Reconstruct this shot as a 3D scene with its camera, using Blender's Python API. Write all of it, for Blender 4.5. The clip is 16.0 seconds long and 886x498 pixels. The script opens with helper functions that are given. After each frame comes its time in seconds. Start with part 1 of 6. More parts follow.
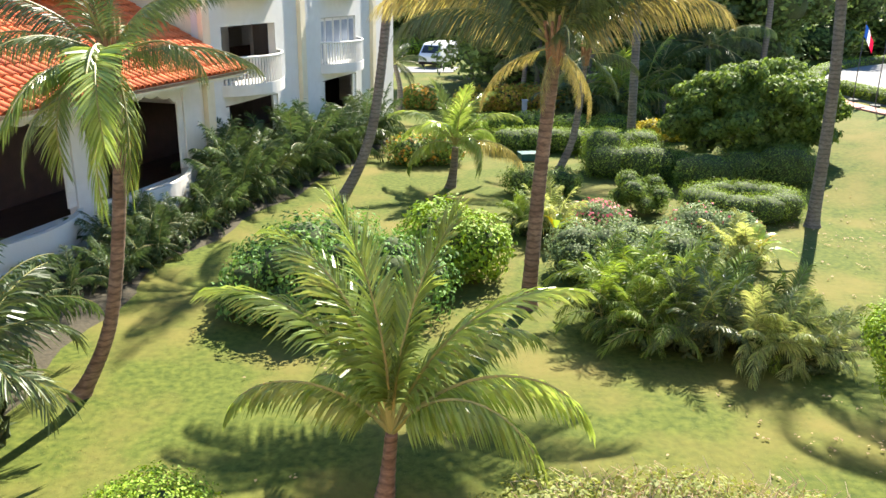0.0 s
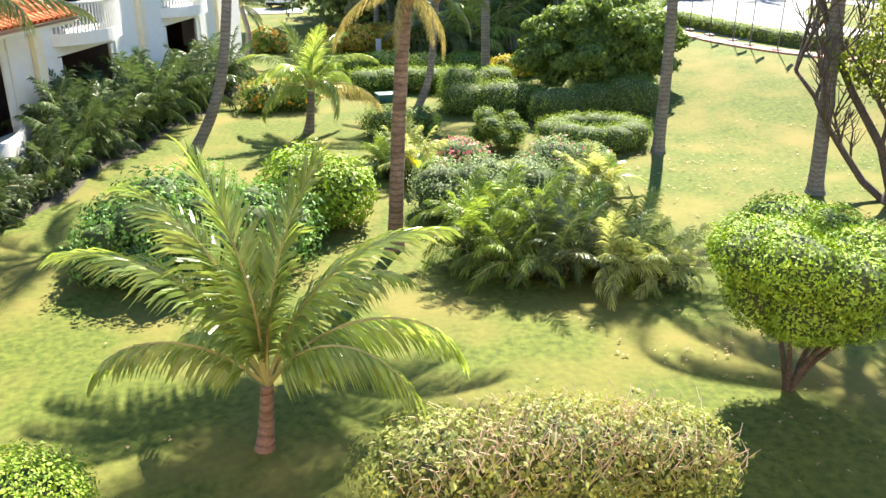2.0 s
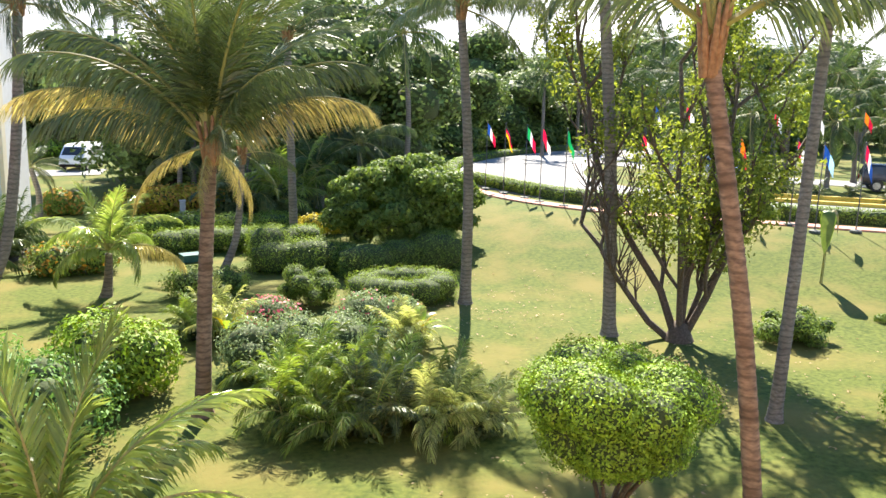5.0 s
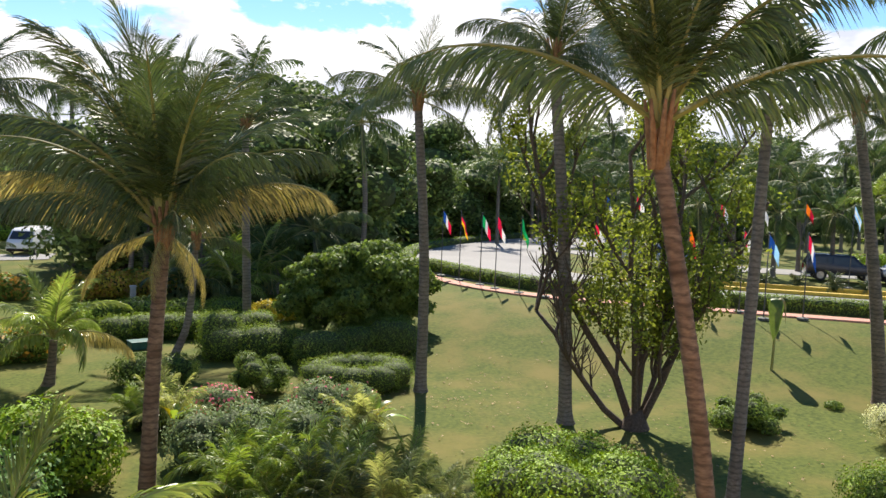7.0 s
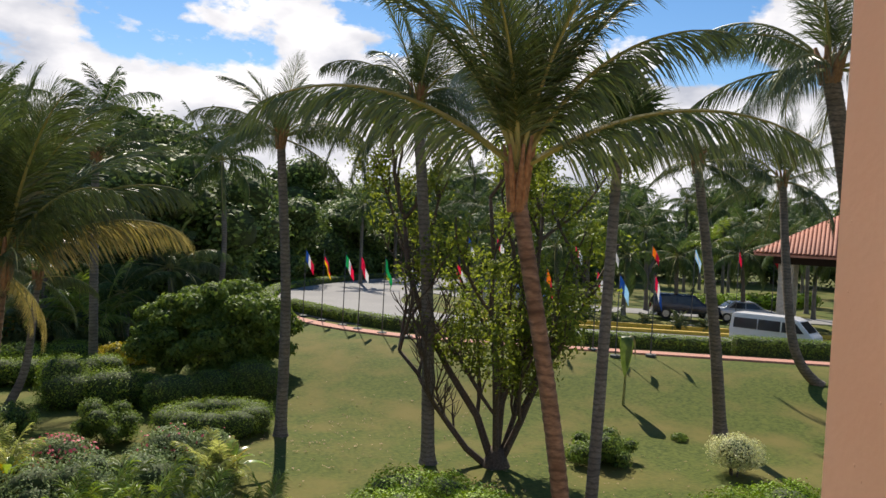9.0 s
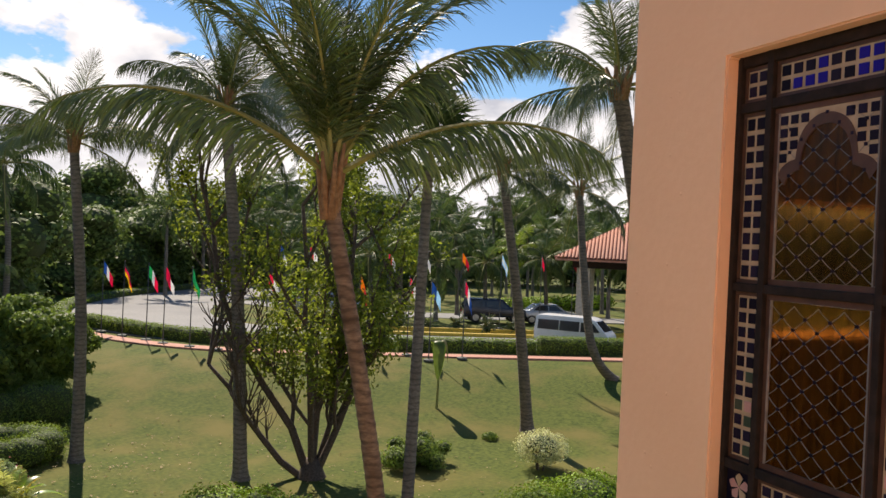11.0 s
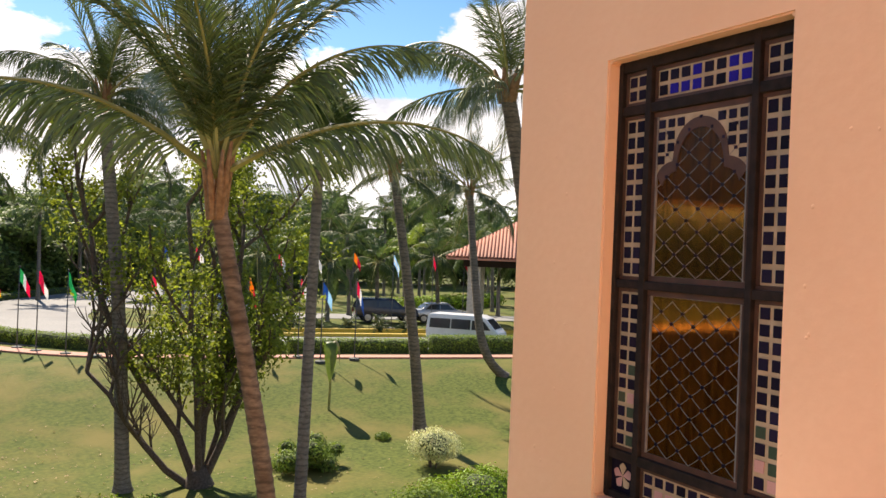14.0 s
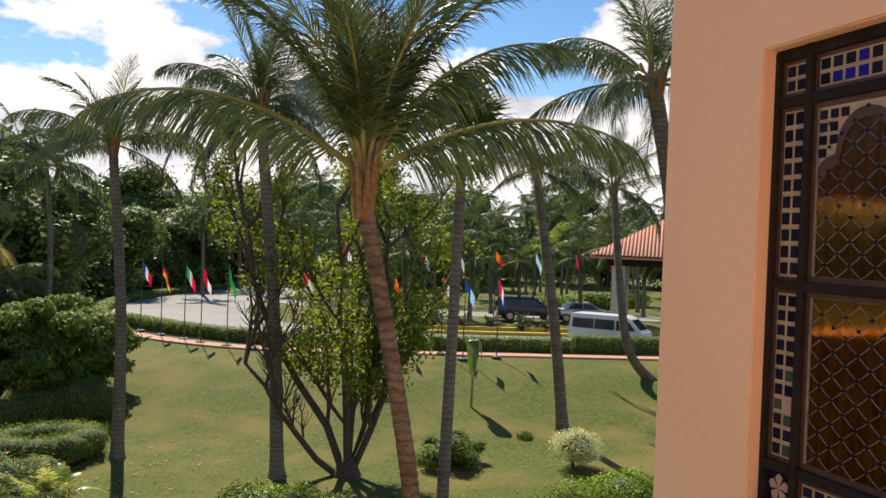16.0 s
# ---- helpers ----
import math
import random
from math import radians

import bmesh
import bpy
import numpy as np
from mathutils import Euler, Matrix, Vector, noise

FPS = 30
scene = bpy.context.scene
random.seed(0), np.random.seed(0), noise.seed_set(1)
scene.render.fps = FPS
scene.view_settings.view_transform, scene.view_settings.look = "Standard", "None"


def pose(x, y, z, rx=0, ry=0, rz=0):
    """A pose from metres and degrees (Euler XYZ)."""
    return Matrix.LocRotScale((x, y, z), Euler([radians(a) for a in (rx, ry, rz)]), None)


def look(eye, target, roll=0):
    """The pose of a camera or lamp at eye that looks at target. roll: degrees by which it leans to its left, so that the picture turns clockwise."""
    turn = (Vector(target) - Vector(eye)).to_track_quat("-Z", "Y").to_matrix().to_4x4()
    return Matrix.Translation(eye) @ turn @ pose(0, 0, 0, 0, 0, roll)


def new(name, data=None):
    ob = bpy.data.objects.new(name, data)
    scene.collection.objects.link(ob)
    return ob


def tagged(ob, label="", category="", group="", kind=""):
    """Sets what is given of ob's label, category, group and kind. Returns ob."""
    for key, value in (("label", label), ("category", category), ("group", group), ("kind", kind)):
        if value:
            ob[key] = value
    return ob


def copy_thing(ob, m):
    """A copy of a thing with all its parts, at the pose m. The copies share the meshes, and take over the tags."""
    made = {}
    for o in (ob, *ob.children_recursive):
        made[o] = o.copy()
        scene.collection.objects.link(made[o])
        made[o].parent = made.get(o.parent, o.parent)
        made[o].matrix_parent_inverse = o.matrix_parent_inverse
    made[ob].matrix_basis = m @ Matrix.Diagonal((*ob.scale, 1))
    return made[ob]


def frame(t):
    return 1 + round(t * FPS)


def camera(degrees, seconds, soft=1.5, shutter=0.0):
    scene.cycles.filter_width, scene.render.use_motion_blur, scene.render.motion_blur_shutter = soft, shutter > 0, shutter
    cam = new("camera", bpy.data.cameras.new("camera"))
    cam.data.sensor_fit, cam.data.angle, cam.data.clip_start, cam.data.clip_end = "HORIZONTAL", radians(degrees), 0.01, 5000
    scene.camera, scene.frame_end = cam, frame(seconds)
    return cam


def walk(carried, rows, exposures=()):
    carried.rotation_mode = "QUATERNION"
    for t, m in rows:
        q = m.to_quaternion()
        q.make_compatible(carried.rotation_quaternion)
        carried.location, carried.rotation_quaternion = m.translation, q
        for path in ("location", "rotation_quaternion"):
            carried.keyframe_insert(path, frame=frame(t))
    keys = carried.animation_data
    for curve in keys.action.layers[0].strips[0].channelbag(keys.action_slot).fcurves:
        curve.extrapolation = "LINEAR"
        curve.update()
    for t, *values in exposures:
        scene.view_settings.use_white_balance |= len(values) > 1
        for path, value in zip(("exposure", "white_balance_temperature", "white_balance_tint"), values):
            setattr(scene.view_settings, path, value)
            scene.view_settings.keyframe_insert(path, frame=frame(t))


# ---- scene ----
cam = camera(57.3, 16.0, soft=1.5)
EYE = 7.0
# seconds, yaw, pitch, roll: the camera turns where it stands
ROWS = [
    (0, 0.58, -18.29, -0.82),
    (0.5, -1.61, -19.24, -0.56),
    (1, -3.54, -20.18, -0.42),
    (1.5, -5.11, -21.16, -0.40),
    (2, -9.64, -22.22, -0.44),
    (2.5, -15.72, -22.38, -0.59),
    (3, -21.16, -21.36, -1.07),
    (3.5, -24.44, -19.09, -1.73),
    (4, -24.30, -16.03, -1.90),
    (6.3, -22.24, -7.24, -1.17),
    (6.5, -23.19, -6.79, -1.30),
    (7, -26.04, -4.82, -2.28),
    (7.5, -27.95, -2.60, -2.65),
    (8, -30.23, -1.76, -3.00),
    (8.5, -32.48, -1.27, -2.85),
    (9, -35.65, -1.55, -3.06),
    (9.5, -39.09, -1.55, -3.15),
    (10, -43.32, -0.75, -3.33),
    (12.3, -53.91, -1.13, -1.97),
    (12.5, -55.08, -1.11, -2.12),
    (13, -57.68, -0.64, -2.22),
    (13.5, -58.00, -0.54, -2.23),
    (14, -56.44, -0.05, -2.25),
    (14.5, -53.90, 0.48, -2.01),
    (15, -52.32, 0.73, -1.60),
    (15.5, -50.03, 0.18, -2.21),
    (16, -46.42, -0.54, -2.25),
]
# seconds, stops, kelvin, tint
EXPOSURES = [(0.0, 1.82, 6500, 10), (1.5, 2.12, 6500, 11), (2.0, 2.22, 6500, 11), (3.0, 2.26, 6500, 11), (3.5, 2.24, 6500, 12), (4.2, 2.2, 6500, 12), (6.3, 1.2, 6500, 12), (7.5, 0.74, 6500, 13), (9.0, 0.34, 6550, 13), (10.0, 0.4, 6700, 14), (12.5, 0.7, 7050, 15), (13.5, 0.98, 7050, 15), (14.5, 0.82, 7000, 15), (16.0, 0.52, 6850, 14)]
walk(cam, [(t, pose(0, 0, EYE, 90 + pitch, roll, yaw)) for t, yaw, pitch, roll in ROWS], EXPOSURES)

# ---------------------------------------------------------------- world and sun
SUN_AZ, SUN_EL = 24.5, 45.0
world = bpy.data.worlds.new("world")
scene.world = world
world.use_nodes = True
wn, wl = world.node_tree.nodes, world.node_tree.links
wn.clear()
sky = wn.new("ShaderNodeTexSky")
sky.sky_type = "NISHITA"
sky.sun_disc = False
sky.sun_elevation = radians(SUN_EL)
sky.sun_rotation = radians(SUN_AZ)
sky.air_density = 1.0
sky.dust_density = 0.1
sky.ozone_density = 3.0
geo = wn.new("ShaderNodeTexCoord")
sep = wn.new("ShaderNodeSeparateXYZ")
wl.new(geo.outputs["Generated"], sep.inputs[0])
# cumulus banks: noise on the direction, thicker towards the horizon
mp = wn.new("ShaderNodeMapping")
mp.inputs["Scale"].default_value = (1.0, 1.0, 2.0)
mp.inputs["Location"].default_value = (0.3, 0.15, 0.0)
wl.new(geo.outputs["Generated"], mp.inputs[0])
nz = wn.new("ShaderNodeTexNoise")
nz.inputs["Scale"].default_value = 4.6
nz.inputs["Detail"].default_value = 9
nz.inputs["Roughness"].default_value = 0.58
wl.new(mp.outputs[0], nz.inputs["Vector"])
low = wn.new("ShaderNodeMapRange")
low.inputs["From Min"].default_value = 0.10
low.inputs["From Max"].default_value = 0.34
low.inputs["To Min"].default_value = 0.20
low.inputs["To Max"].default_value = -0.12
wl.new(sep.outputs["Z"], low.inputs["Value"])
add = wn.new("ShaderNodeMath")
add.operation = "ADD"
wl.new(nz.outputs["Fac"], add.inputs[0])
wl.new(low.outputs[0], add.inputs[1])
edge = wn.new("ShaderNodeValToRGB")
edge.color_ramp.elements[0].position = 0.50
edge.color_ramp.elements[1].position = 0.545
wl.new(add.outputs[0], edge.inputs[0])
shade = wn.new("ShaderNodeTexNoise")
shade.inputs["Scale"].default_value = 9.0
shade.inputs["Detail"].default_value = 6
wl.new(mp.outputs[0], shade.inputs["Vector"])
tone = wn.new("ShaderNodeValToRGB")
tone.color_ramp.elements[0].position = 0.36
tone.color_ramp.elements[0].color = (4.9, 5.2, 5.9, 1)
tone.color_ramp.elements[1].position = 0.64
tone.color_ramp.elements[1].color = (10.0, 9.9, 9.8, 1)
wl.new(shade.outputs["Fac"], tone.inputs[0])
mix = wn.new("ShaderNodeMixRGB")
wl.new(edge.outputs["Color"], mix.inputs[0])
deep = wn.new("ShaderNodeHueSaturation")
deep.inputs["Saturation"].default_value = 1.22
wl.new(sky.outputs[0], deep.inputs["Color"])
wl.new(deep.outputs[0], mix.inputs[1])
wl.new(tone.outputs["Color"], mix.inputs[2])
bg = wn.new("ShaderNodeBackground")
bg.inputs["Strength"].default_value = 0.09
wl.new(mix.outputs[0], bg.inputs[0])
wo = wn.new("ShaderNodeOutputWorld")
wl.new(bg.outputs[0], wo.inputs[0])

sun = new("sun", bpy.data.lights.new("sun", "SUN"))
sun.data.energy = 5.0
sun.data.angle = radians(0.6)
sun.data.color = (1.0, 0.92, 0.78)
sun_dir = Vector((math.sin(radians(SUN_AZ)) * math.cos(radians(SUN_EL)), math.cos(radians(SUN_AZ)) * math.cos(radians(SUN_EL)), math.sin(radians(SUN_EL))))
sun.matrix_basis = look(sun_dir * 60, (0, 0, 0))


# ---------------------------------------------------------------- materials
MATS = {}


def material(name, c1, c2, scale=8.0, rough=0.7, bump=0.2, metal=0.0, c3=None, big=0.6, vary=0.0, trans=0.0, spec=0.5, stretch=(1, 1, 1), island=0.0, rings=0.0):
    """A two-scale noise material: fine grain c1..c2, large patches towards c3; vary: by object; island: by loose piece; trans: light through leaves."""
    if name in MATS:
        return MATS[name]
    m = bpy.data.materials.new(name)
    m.use_nodes = True
    n, l = m.node_tree.nodes, m.node_tree.links
    b = n["Principled BSDF"]
    tc = n.new("ShaderNodeTexCoord")
    mpg = n.new("ShaderNodeMapping")
    mpg.inputs["Scale"].default_value = stretch
    l.new(tc.outputs["Object"], mpg.inputs[0])
    f1 = n.new("ShaderNodeTexNoise")
    f1.inputs["Scale"].default_value = scale
    f1.inputs["Detail"].default_value = 6
    l.new(mpg.outputs[0], f1.inputs["Vector"])
    r1 = n.new("ShaderNodeValToRGB")
    r1.color_ramp.elements[0].position, r1.color_ramp.elements[1].position = 0.32, 0.68
    r1.color_ramp.elements[0].color, r1.color_ramp.elements[1].color = (*c1, 1), (*c2, 1)
    l.new(f1.outputs["Fac"], r1.inputs[0])
    col = r1.outputs["Color"]
    f2 = n.new("ShaderNodeTexNoise")
    f2.inputs["Scale"].default_value = big
    f2.inputs["Detail"].default_value = 4
    l.new(mpg.outputs[0], f2.inputs["Vector"])
    if c3:
        r2 = n.new("ShaderNodeValToRGB")
        r2.color_ramp.elements[0].position, r2.color_ramp.elements[1].position = 0.45, 0.68
        l.new(f2.outputs["Fac"], r2.inputs[0])
        mx = n.new("ShaderNodeMixRGB")
        l.new(r2.outputs["Color"], mx.inputs[0])
        l.new(col, mx.inputs[1])
        mx.inputs[2].default_value = (*c3, 1)
        col = mx.outputs[0]
    if rings:
        wv = n.new("ShaderNodeTexWave")
        wv.bands_direction = "Z"
        wv.inputs["Scale"].default_value = 2.3
        wv.inputs["Distortion"].default_value = 4.0
        wv.inputs["Detail Scale"].default_value = 2.0
        l.new(tc.outputs["Object"], wv.inputs["Vector"])
        r3 = n.new("ShaderNodeMapRange")
        r3.inputs["From Min"].default_value, r3.inputs["From Max"].default_value = 0.0, 0.45
        r3.inputs["To Min"].default_value, r3.inputs["To Max"].default_value = 1 - rings, 1.0
        l.new(wv.outputs["Fac"], r3.inputs["Value"])
        h3 = n.new("ShaderNodeHueSaturation")
        l.new(r3.outputs[0], h3.inputs["Value"])
        l.new(col, h3.inputs["Color"])
        col = h3.outputs[0]
    for amount, node, socket in ((vary, "ShaderNodeObjectInfo", "Random"), (island, "ShaderNodeNewGeometry", "Random Per Island")):
        if amount:
            oi = n.new(node)
            mr = n.new("ShaderNodeMapRange")
            mr.inputs["To Min"].default_value, mr.inputs["To Max"].default_value = 1 - amount, 1 + amount
            l.new(oi.outputs[socket], mr.inputs["Value"])
            hs = n.new("ShaderNodeHueSaturation")
            l.new(mr.outputs[0], hs.inputs["Value"])
            l.new(col, hs.inputs["Color"])
            col = hs.outputs[0]
    l.new(col, b.inputs["Base Color"])
    b.inputs["Roughness"].default_value = rough
    b.inputs["Metallic"].default_value = metal
    b.inputs["Specular IOR Level"].default_value = spec
    if bump:
        bp = n.new("ShaderNodeBump")
        bp.inputs["Strength"].default_value = bump
        bp.inputs["Distance"].default_value = 0.03
        l.new(f1.outputs["Fac"], bp.inputs["Height"])
        l.new(bp.outputs[0], b.inputs["Normal"])
    if trans:
        tr = n.new("ShaderNodeBsdfTranslucent")
        hs = n.new("ShaderNodeHueSaturation")
        hs.inputs["Value"].default_value = 2.1
        hs.inputs["Saturation"].default_value = 1.1
        hs.inputs["Hue"].default_value = 0.485
        l.new(col, hs.inputs["Color"])
        l.new(hs.outputs[0], tr.inputs["Color"])
        ms = n.new("ShaderNodeMixShader")
        ms.inputs[0].default_value = trans
        l.new(b.outputs[0], ms.inputs[1])
        l.new(tr.outputs[0], ms.inputs[2])
        l.new(ms.outputs[0], n["Material Output"].inputs["Surface"])
    MATS[name] = m
    return m


M_GRASS = material("lawn grass", (0.050, 0.073, 0.012), (0.116, 0.138, 0.024), 7, 0.9, 0.22, c3=(0.162, 0.140, 0.038), big=0.4, spec=0.15)
M_CONC = material("pale concrete", (0.20, 0.20, 0.195), (0.27, 0.265, 0.255), 6, 0.85, 0.1, c3=(0.18, 0.18, 0.18), big=0.2)
M_BRICKPATH = material("red paving", (0.36, 0.16, 0.11), (0.50, 0.25, 0.18), 9, 0.85, 0.2, vary=0.2)
M_KERB = material("yellow kerb paint", (0.62, 0.42, 0.04), (0.75, 0.52, 0.07), 10, 0.6, 0.1)
M_BEDSHADE = material("shade-dark ground", (0.035, 0.030, 0.016), (0.07, 0.058, 0.034), 12, 0.95, 0.4)
M_TRUNK = material("palm bark", (0.13, 0.098, 0.066), (0.28, 0.22, 0.16), 10, 0.9, 0.4, stretch=(1, 1, 3), c3=(0.12, 0.10, 0.07), big=1.2, rings=0.36)
M_TRUNKR = material("brown palm bark", (0.16, 0.10, 0.066), (0.31, 0.205, 0.135), 10, 0.9, 0.4, stretch=(1, 1, 3), c3=(0.12, 0.07, 0.04), big=1.2, rings=0.36)
M_TRUNKG = material("grey palm bark", (0.145, 0.125, 0.10), (0.27, 0.24, 0.20), 12, 0.9, 0.3, stretch=(1, 1, 2), c3=(0.14, 0.12, 0.10), big=1.0, rings=0.36)
M_BARK = material("shrub bark", (0.058, 0.042, 0.029), (0.130, 0.098, 0.072), 18, 0.9, 0.4)
M_FROND = material("palm leaf", (0.050, 0.080, 0.024), (0.100, 0.136, 0.042), 3, 0.42, 0.0, vary=0.3, trans=0.13, island=0.3)
M_FRONDL = material("young palm leaf", (0.140, 0.210, 0.040), (0.255, 0.320, 0.085), 3, 0.32, 0.0, vary=0.25, trans=0.34, island=0.2)
M_FRONDY = material("yellowed palm leaf", (0.21, 0.19, 0.050), (0.35, 0.31, 0.11), 3, 0.36, 0.0, vary=0.2, trans=0.3, island=0.2)
# on the row along the wing this dark green also carries its shade
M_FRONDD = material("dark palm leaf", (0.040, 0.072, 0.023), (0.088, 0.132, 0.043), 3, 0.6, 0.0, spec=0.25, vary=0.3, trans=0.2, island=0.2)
M_RACHIS = material("palm rib", (0.22, 0.22, 0.06), (0.32, 0.30, 0.10), 5, 0.5, 0.0)
M_HUSK = material("palm husk", (0.20, 0.10, 0.04), (0.36, 0.20, 0.09), 14, 0.9, 0.4)


def leafmat(name, a, b, trans=0.38, rough=0.62, c3=None):
    return material(name, a, b, 4, rough, 0.0, spec=0.22, trans=trans * 0.6, island=0.32, c3=c3, big=1.1)


M_LEAF = leafmat("green leaf", (0.100, 0.170, 0.028), (0.205, 0.290, 0.050))
M_LEAFB = leafmat("bright green leaf", (0.145, 0.250, 0.020), (0.270, 0.400, 0.040), 0.16)
M_LEAFO2 = leafmat("olive leaf", (0.13, 0.165, 0.035), (0.25, 0.27, 0.075), 0.36)
M_LEAFD = leafmat("dark green leaf", (0.080, 0.138, 0.028), (0.168, 0.240, 0.054), 0.45)
M_LEAFG = leafmat("grey green leaf", (0.110, 0.168, 0.066), (0.235, 0.310, 0.140), 0.36)
M_LEAFJ = leafmat("jade leaf", (0.075, 0.17, 0.035), (0.16, 0.29, 0.07), 0.28)
M_LEAFY = leafmat("yellow croton leaf", (0.30, 0.28, 0.03), (0.50, 0.42, 0.05), 0.3)
M_LEAFO = leafmat("orange croton leaf", (0.36, 0.20, 0.04), (0.45, 0.30, 0.06), 0.3)
M_PINK = leafmat("pink petal", (0.55, 0.10, 0.13), (0.70, 0.22, 0.24), 0.3)
M_DRY = leafmat("dry leaf", (0.26, 0.18, 0.09), (0.38, 0.28, 0.15), 0.2, 0.7)
M_CREAM = leafmat("cream leaf", (0.464, 0.493, 0.232), (0.725, 0.725, 0.406), 0.25)
M_FAR = leafmat("woodland leaf", (0.072, 0.122, 0.034), (0.170, 0.240, 0.066), 0.3, 0.6)
# dark fill: the shade between leaves is put into this colour
M_CORE = material("foliage shade fill", (0.035, 0.054, 0.013), (0.068, 0.096, 0.024), 14, 0.9, 0.6)
M_WHITE = material("white wall paint", (0.66, 0.65, 0.62), (0.72, 0.71, 0.68), 3, 0.75, 0.05, c3=(0.68, 0.66, 0.60), big=0.5)
M_CREAMW = material("cream wall paint", (0.70, 0.62, 0.44), (0.76, 0.68, 0.50), 3, 0.75, 0.05)
M_PEACH = material("peach wall paint", (0.82, 0.50, 0.305), (0.84, 0.52, 0.322), 30, 0.75, 0.03, c3=(0.795, 0.475, 0.285), big=1.1, spec=0.3)
M_TILE = material("orange clay tile", (0.54, 0.125, 0.042), (0.68, 0.195, 0.068), 12, 0.8, 0.2, vary=0.18, spec=0.25, c3=(0.44, 0.10, 0.04), big=0.9)
M_TILEF = material("weathered clay tile", (0.36, 0.155, 0.10), (0.47, 0.22, 0.15), 6, 0.8, 0.3, vary=0.2)
M_DARKIN = material("terrace interior shade", (0.045, 0.022, 0.015), (0.07, 0.035, 0.025), 3, 0.6, 0.0)
M_GLASSD = material("dark window glass", (0.02, 0.022, 0.025), (0.035, 0.038, 0.042), 2, 0.08, 0.0)
M_IRON = material("dark iron frame", (0.013, 0.009, 0.007), (0.028, 0.018, 0.014), 25, 0.75, 0.2, spec=0.2)


# ---------------------------------------------------------------- mesh helpers
def mesh_of(name, verts, faces, smooth=False):
    me = bpy.data.meshes.new(name)
    me.from_pydata([tuple(v) for v in verts], [], [tuple(q) for q in faces])
    if smooth:
        me.polygons.foreach_set("use_smooth", [True] * len(me.polygons))
    return me


def put(name, me, mat, parent=None, m=None, label=""):
    ob = new(name, me)
    if mat and not me.materials:
        me.materials.append(mat)
    if parent:
        ob.parent = parent
    if m is not None:
        ob.matrix_basis = m
    if label:
        ob["label"] = label
    return ob


def part(name, bm, mat, parent=None, label="", m=None, smooth=False):
    me = bpy.data.meshes.new(name)
    bm.to_mesh(me)
    bm.free()
    if smooth:
        me.polygons.foreach_set("use_smooth", [True] * len(me.polygons))
    return put(name, me, mat, parent, m, label)


def thing(name, x, y, z, label, category, group="", kind="", rz=0.0):
    e = new(name)
    e.empty_display_size = 0.2
    e.matrix_basis = pose(x, y, z, 0, 0, rz)
    return tagged(e, label, category, group, kind)


def add_box(bm, x0, y0, z0, x1, y1, z1, bevel=0.0):
    r = bmesh.ops.create_cube(bm, size=1.0, matrix=Matrix.LocRotScale(((x0 + x1) / 2, (y0 + y1) / 2, (z0 + z1) / 2), None, (x1 - x0, y1 - y0, z1 - z0)))
    if bevel:
        es = list({e for v in r["verts"] for e in v.link_edges})
        bmesh.ops.bevel(bm, geom=es, offset=bevel, segments=2, affect="EDGES", profile=0.6)


def box(x0, y0, z0, x1, y1, z1, bevel=0.0):
    bm = bmesh.new()
    add_box(bm, x0, y0, z0, x1, y1, z1, bevel)
    return bm


def tube(path, radii, sides=10, cap=True, jitter=0.0, rnd=None):
    """Verts and faces of a tapered tube along a path."""
    vs, fs = [], []
    path = [Vector(p) for p in path]
    for i, p in enumerate(path):
        d = (path[min(i + 1, len(path) - 1)] - path[max(i - 1, 0)]).normalized()
        a = d.cross(Vector((0, 1, 0.013)))
        if a.length < 0.05:
            a = d.cross(Vector((1, 0, 0)))
        a.normalize()
        b = d.cross(a)
        for k in range(sides):
            w = 2 * math.pi * k / sides
            r = radii[i] * (1 + (rnd.uniform(-jitter, jitter) if rnd else 0))
            vs.append(p + (a * math.cos(w) + b * math.sin(w)) * r)
    for i in range(len(path) - 1):
        for k in range(sides):
            j = (k + 1) % sides
            fs.append((i * sides + k, i * sides + j, (i + 1) * sides + j, (i + 1) * sides + k))
    if cap:
        fs.append(tuple(range((len(path) - 1) * sides, len(path) * sides)))
    return vs, fs


def bezier(points, n):
    """A smooth line through some points."""
    P = [Vector(p) for p in points]
    out = []
    for i in range(n):
        u = i / (n - 1) * (len(P) - 1)
        k = min(int(u), len(P) - 2)
        t = u - k
        p0, p1, p2, p3 = P[max(k - 1, 0)], P[k], P[k + 1], P[min(k + 2, len(P) - 1)]
        out.append(0.5 * (2 * p1 + (p2 - p0) * t + (2 * p0 - 5 * p1 + 4 * p2 - p3) * t * t + (3 * p1 - p0 - 3 * p2 + p3) * t ** 3))
    return out


# ---------------------------------------------------------------- ground
def kerb_s(x, y):
    """How far a place lies beyond the inner edge of the drive."""
    d1 = (x - 27.2) * 0.64 + (y - 27.6) * 0.77
    d2 = (x - 19.6) + 0.1 * (y - 38)
    h = min(max(0.5 + 0.5 * (d2 - d1) / 4.0, 0), 1)
    return d2 * (1 - h) + d1 * h - 4.0 * h * (1 - h)


def gz(x, y):
    q = min(max((kerb_s(x, y) + 13) / 13, 0), 1)
    return 1.6 * q * q * (3 - 2 * q)


def ground_height(x, y):
    far = max(0.0, 1 - max(abs(x) - 60, y - 90, 0) / 100)
    return gz(x, y) + far * 0.05 * noise.noise(Vector((x * 0.25, y * 0.25, 0)))


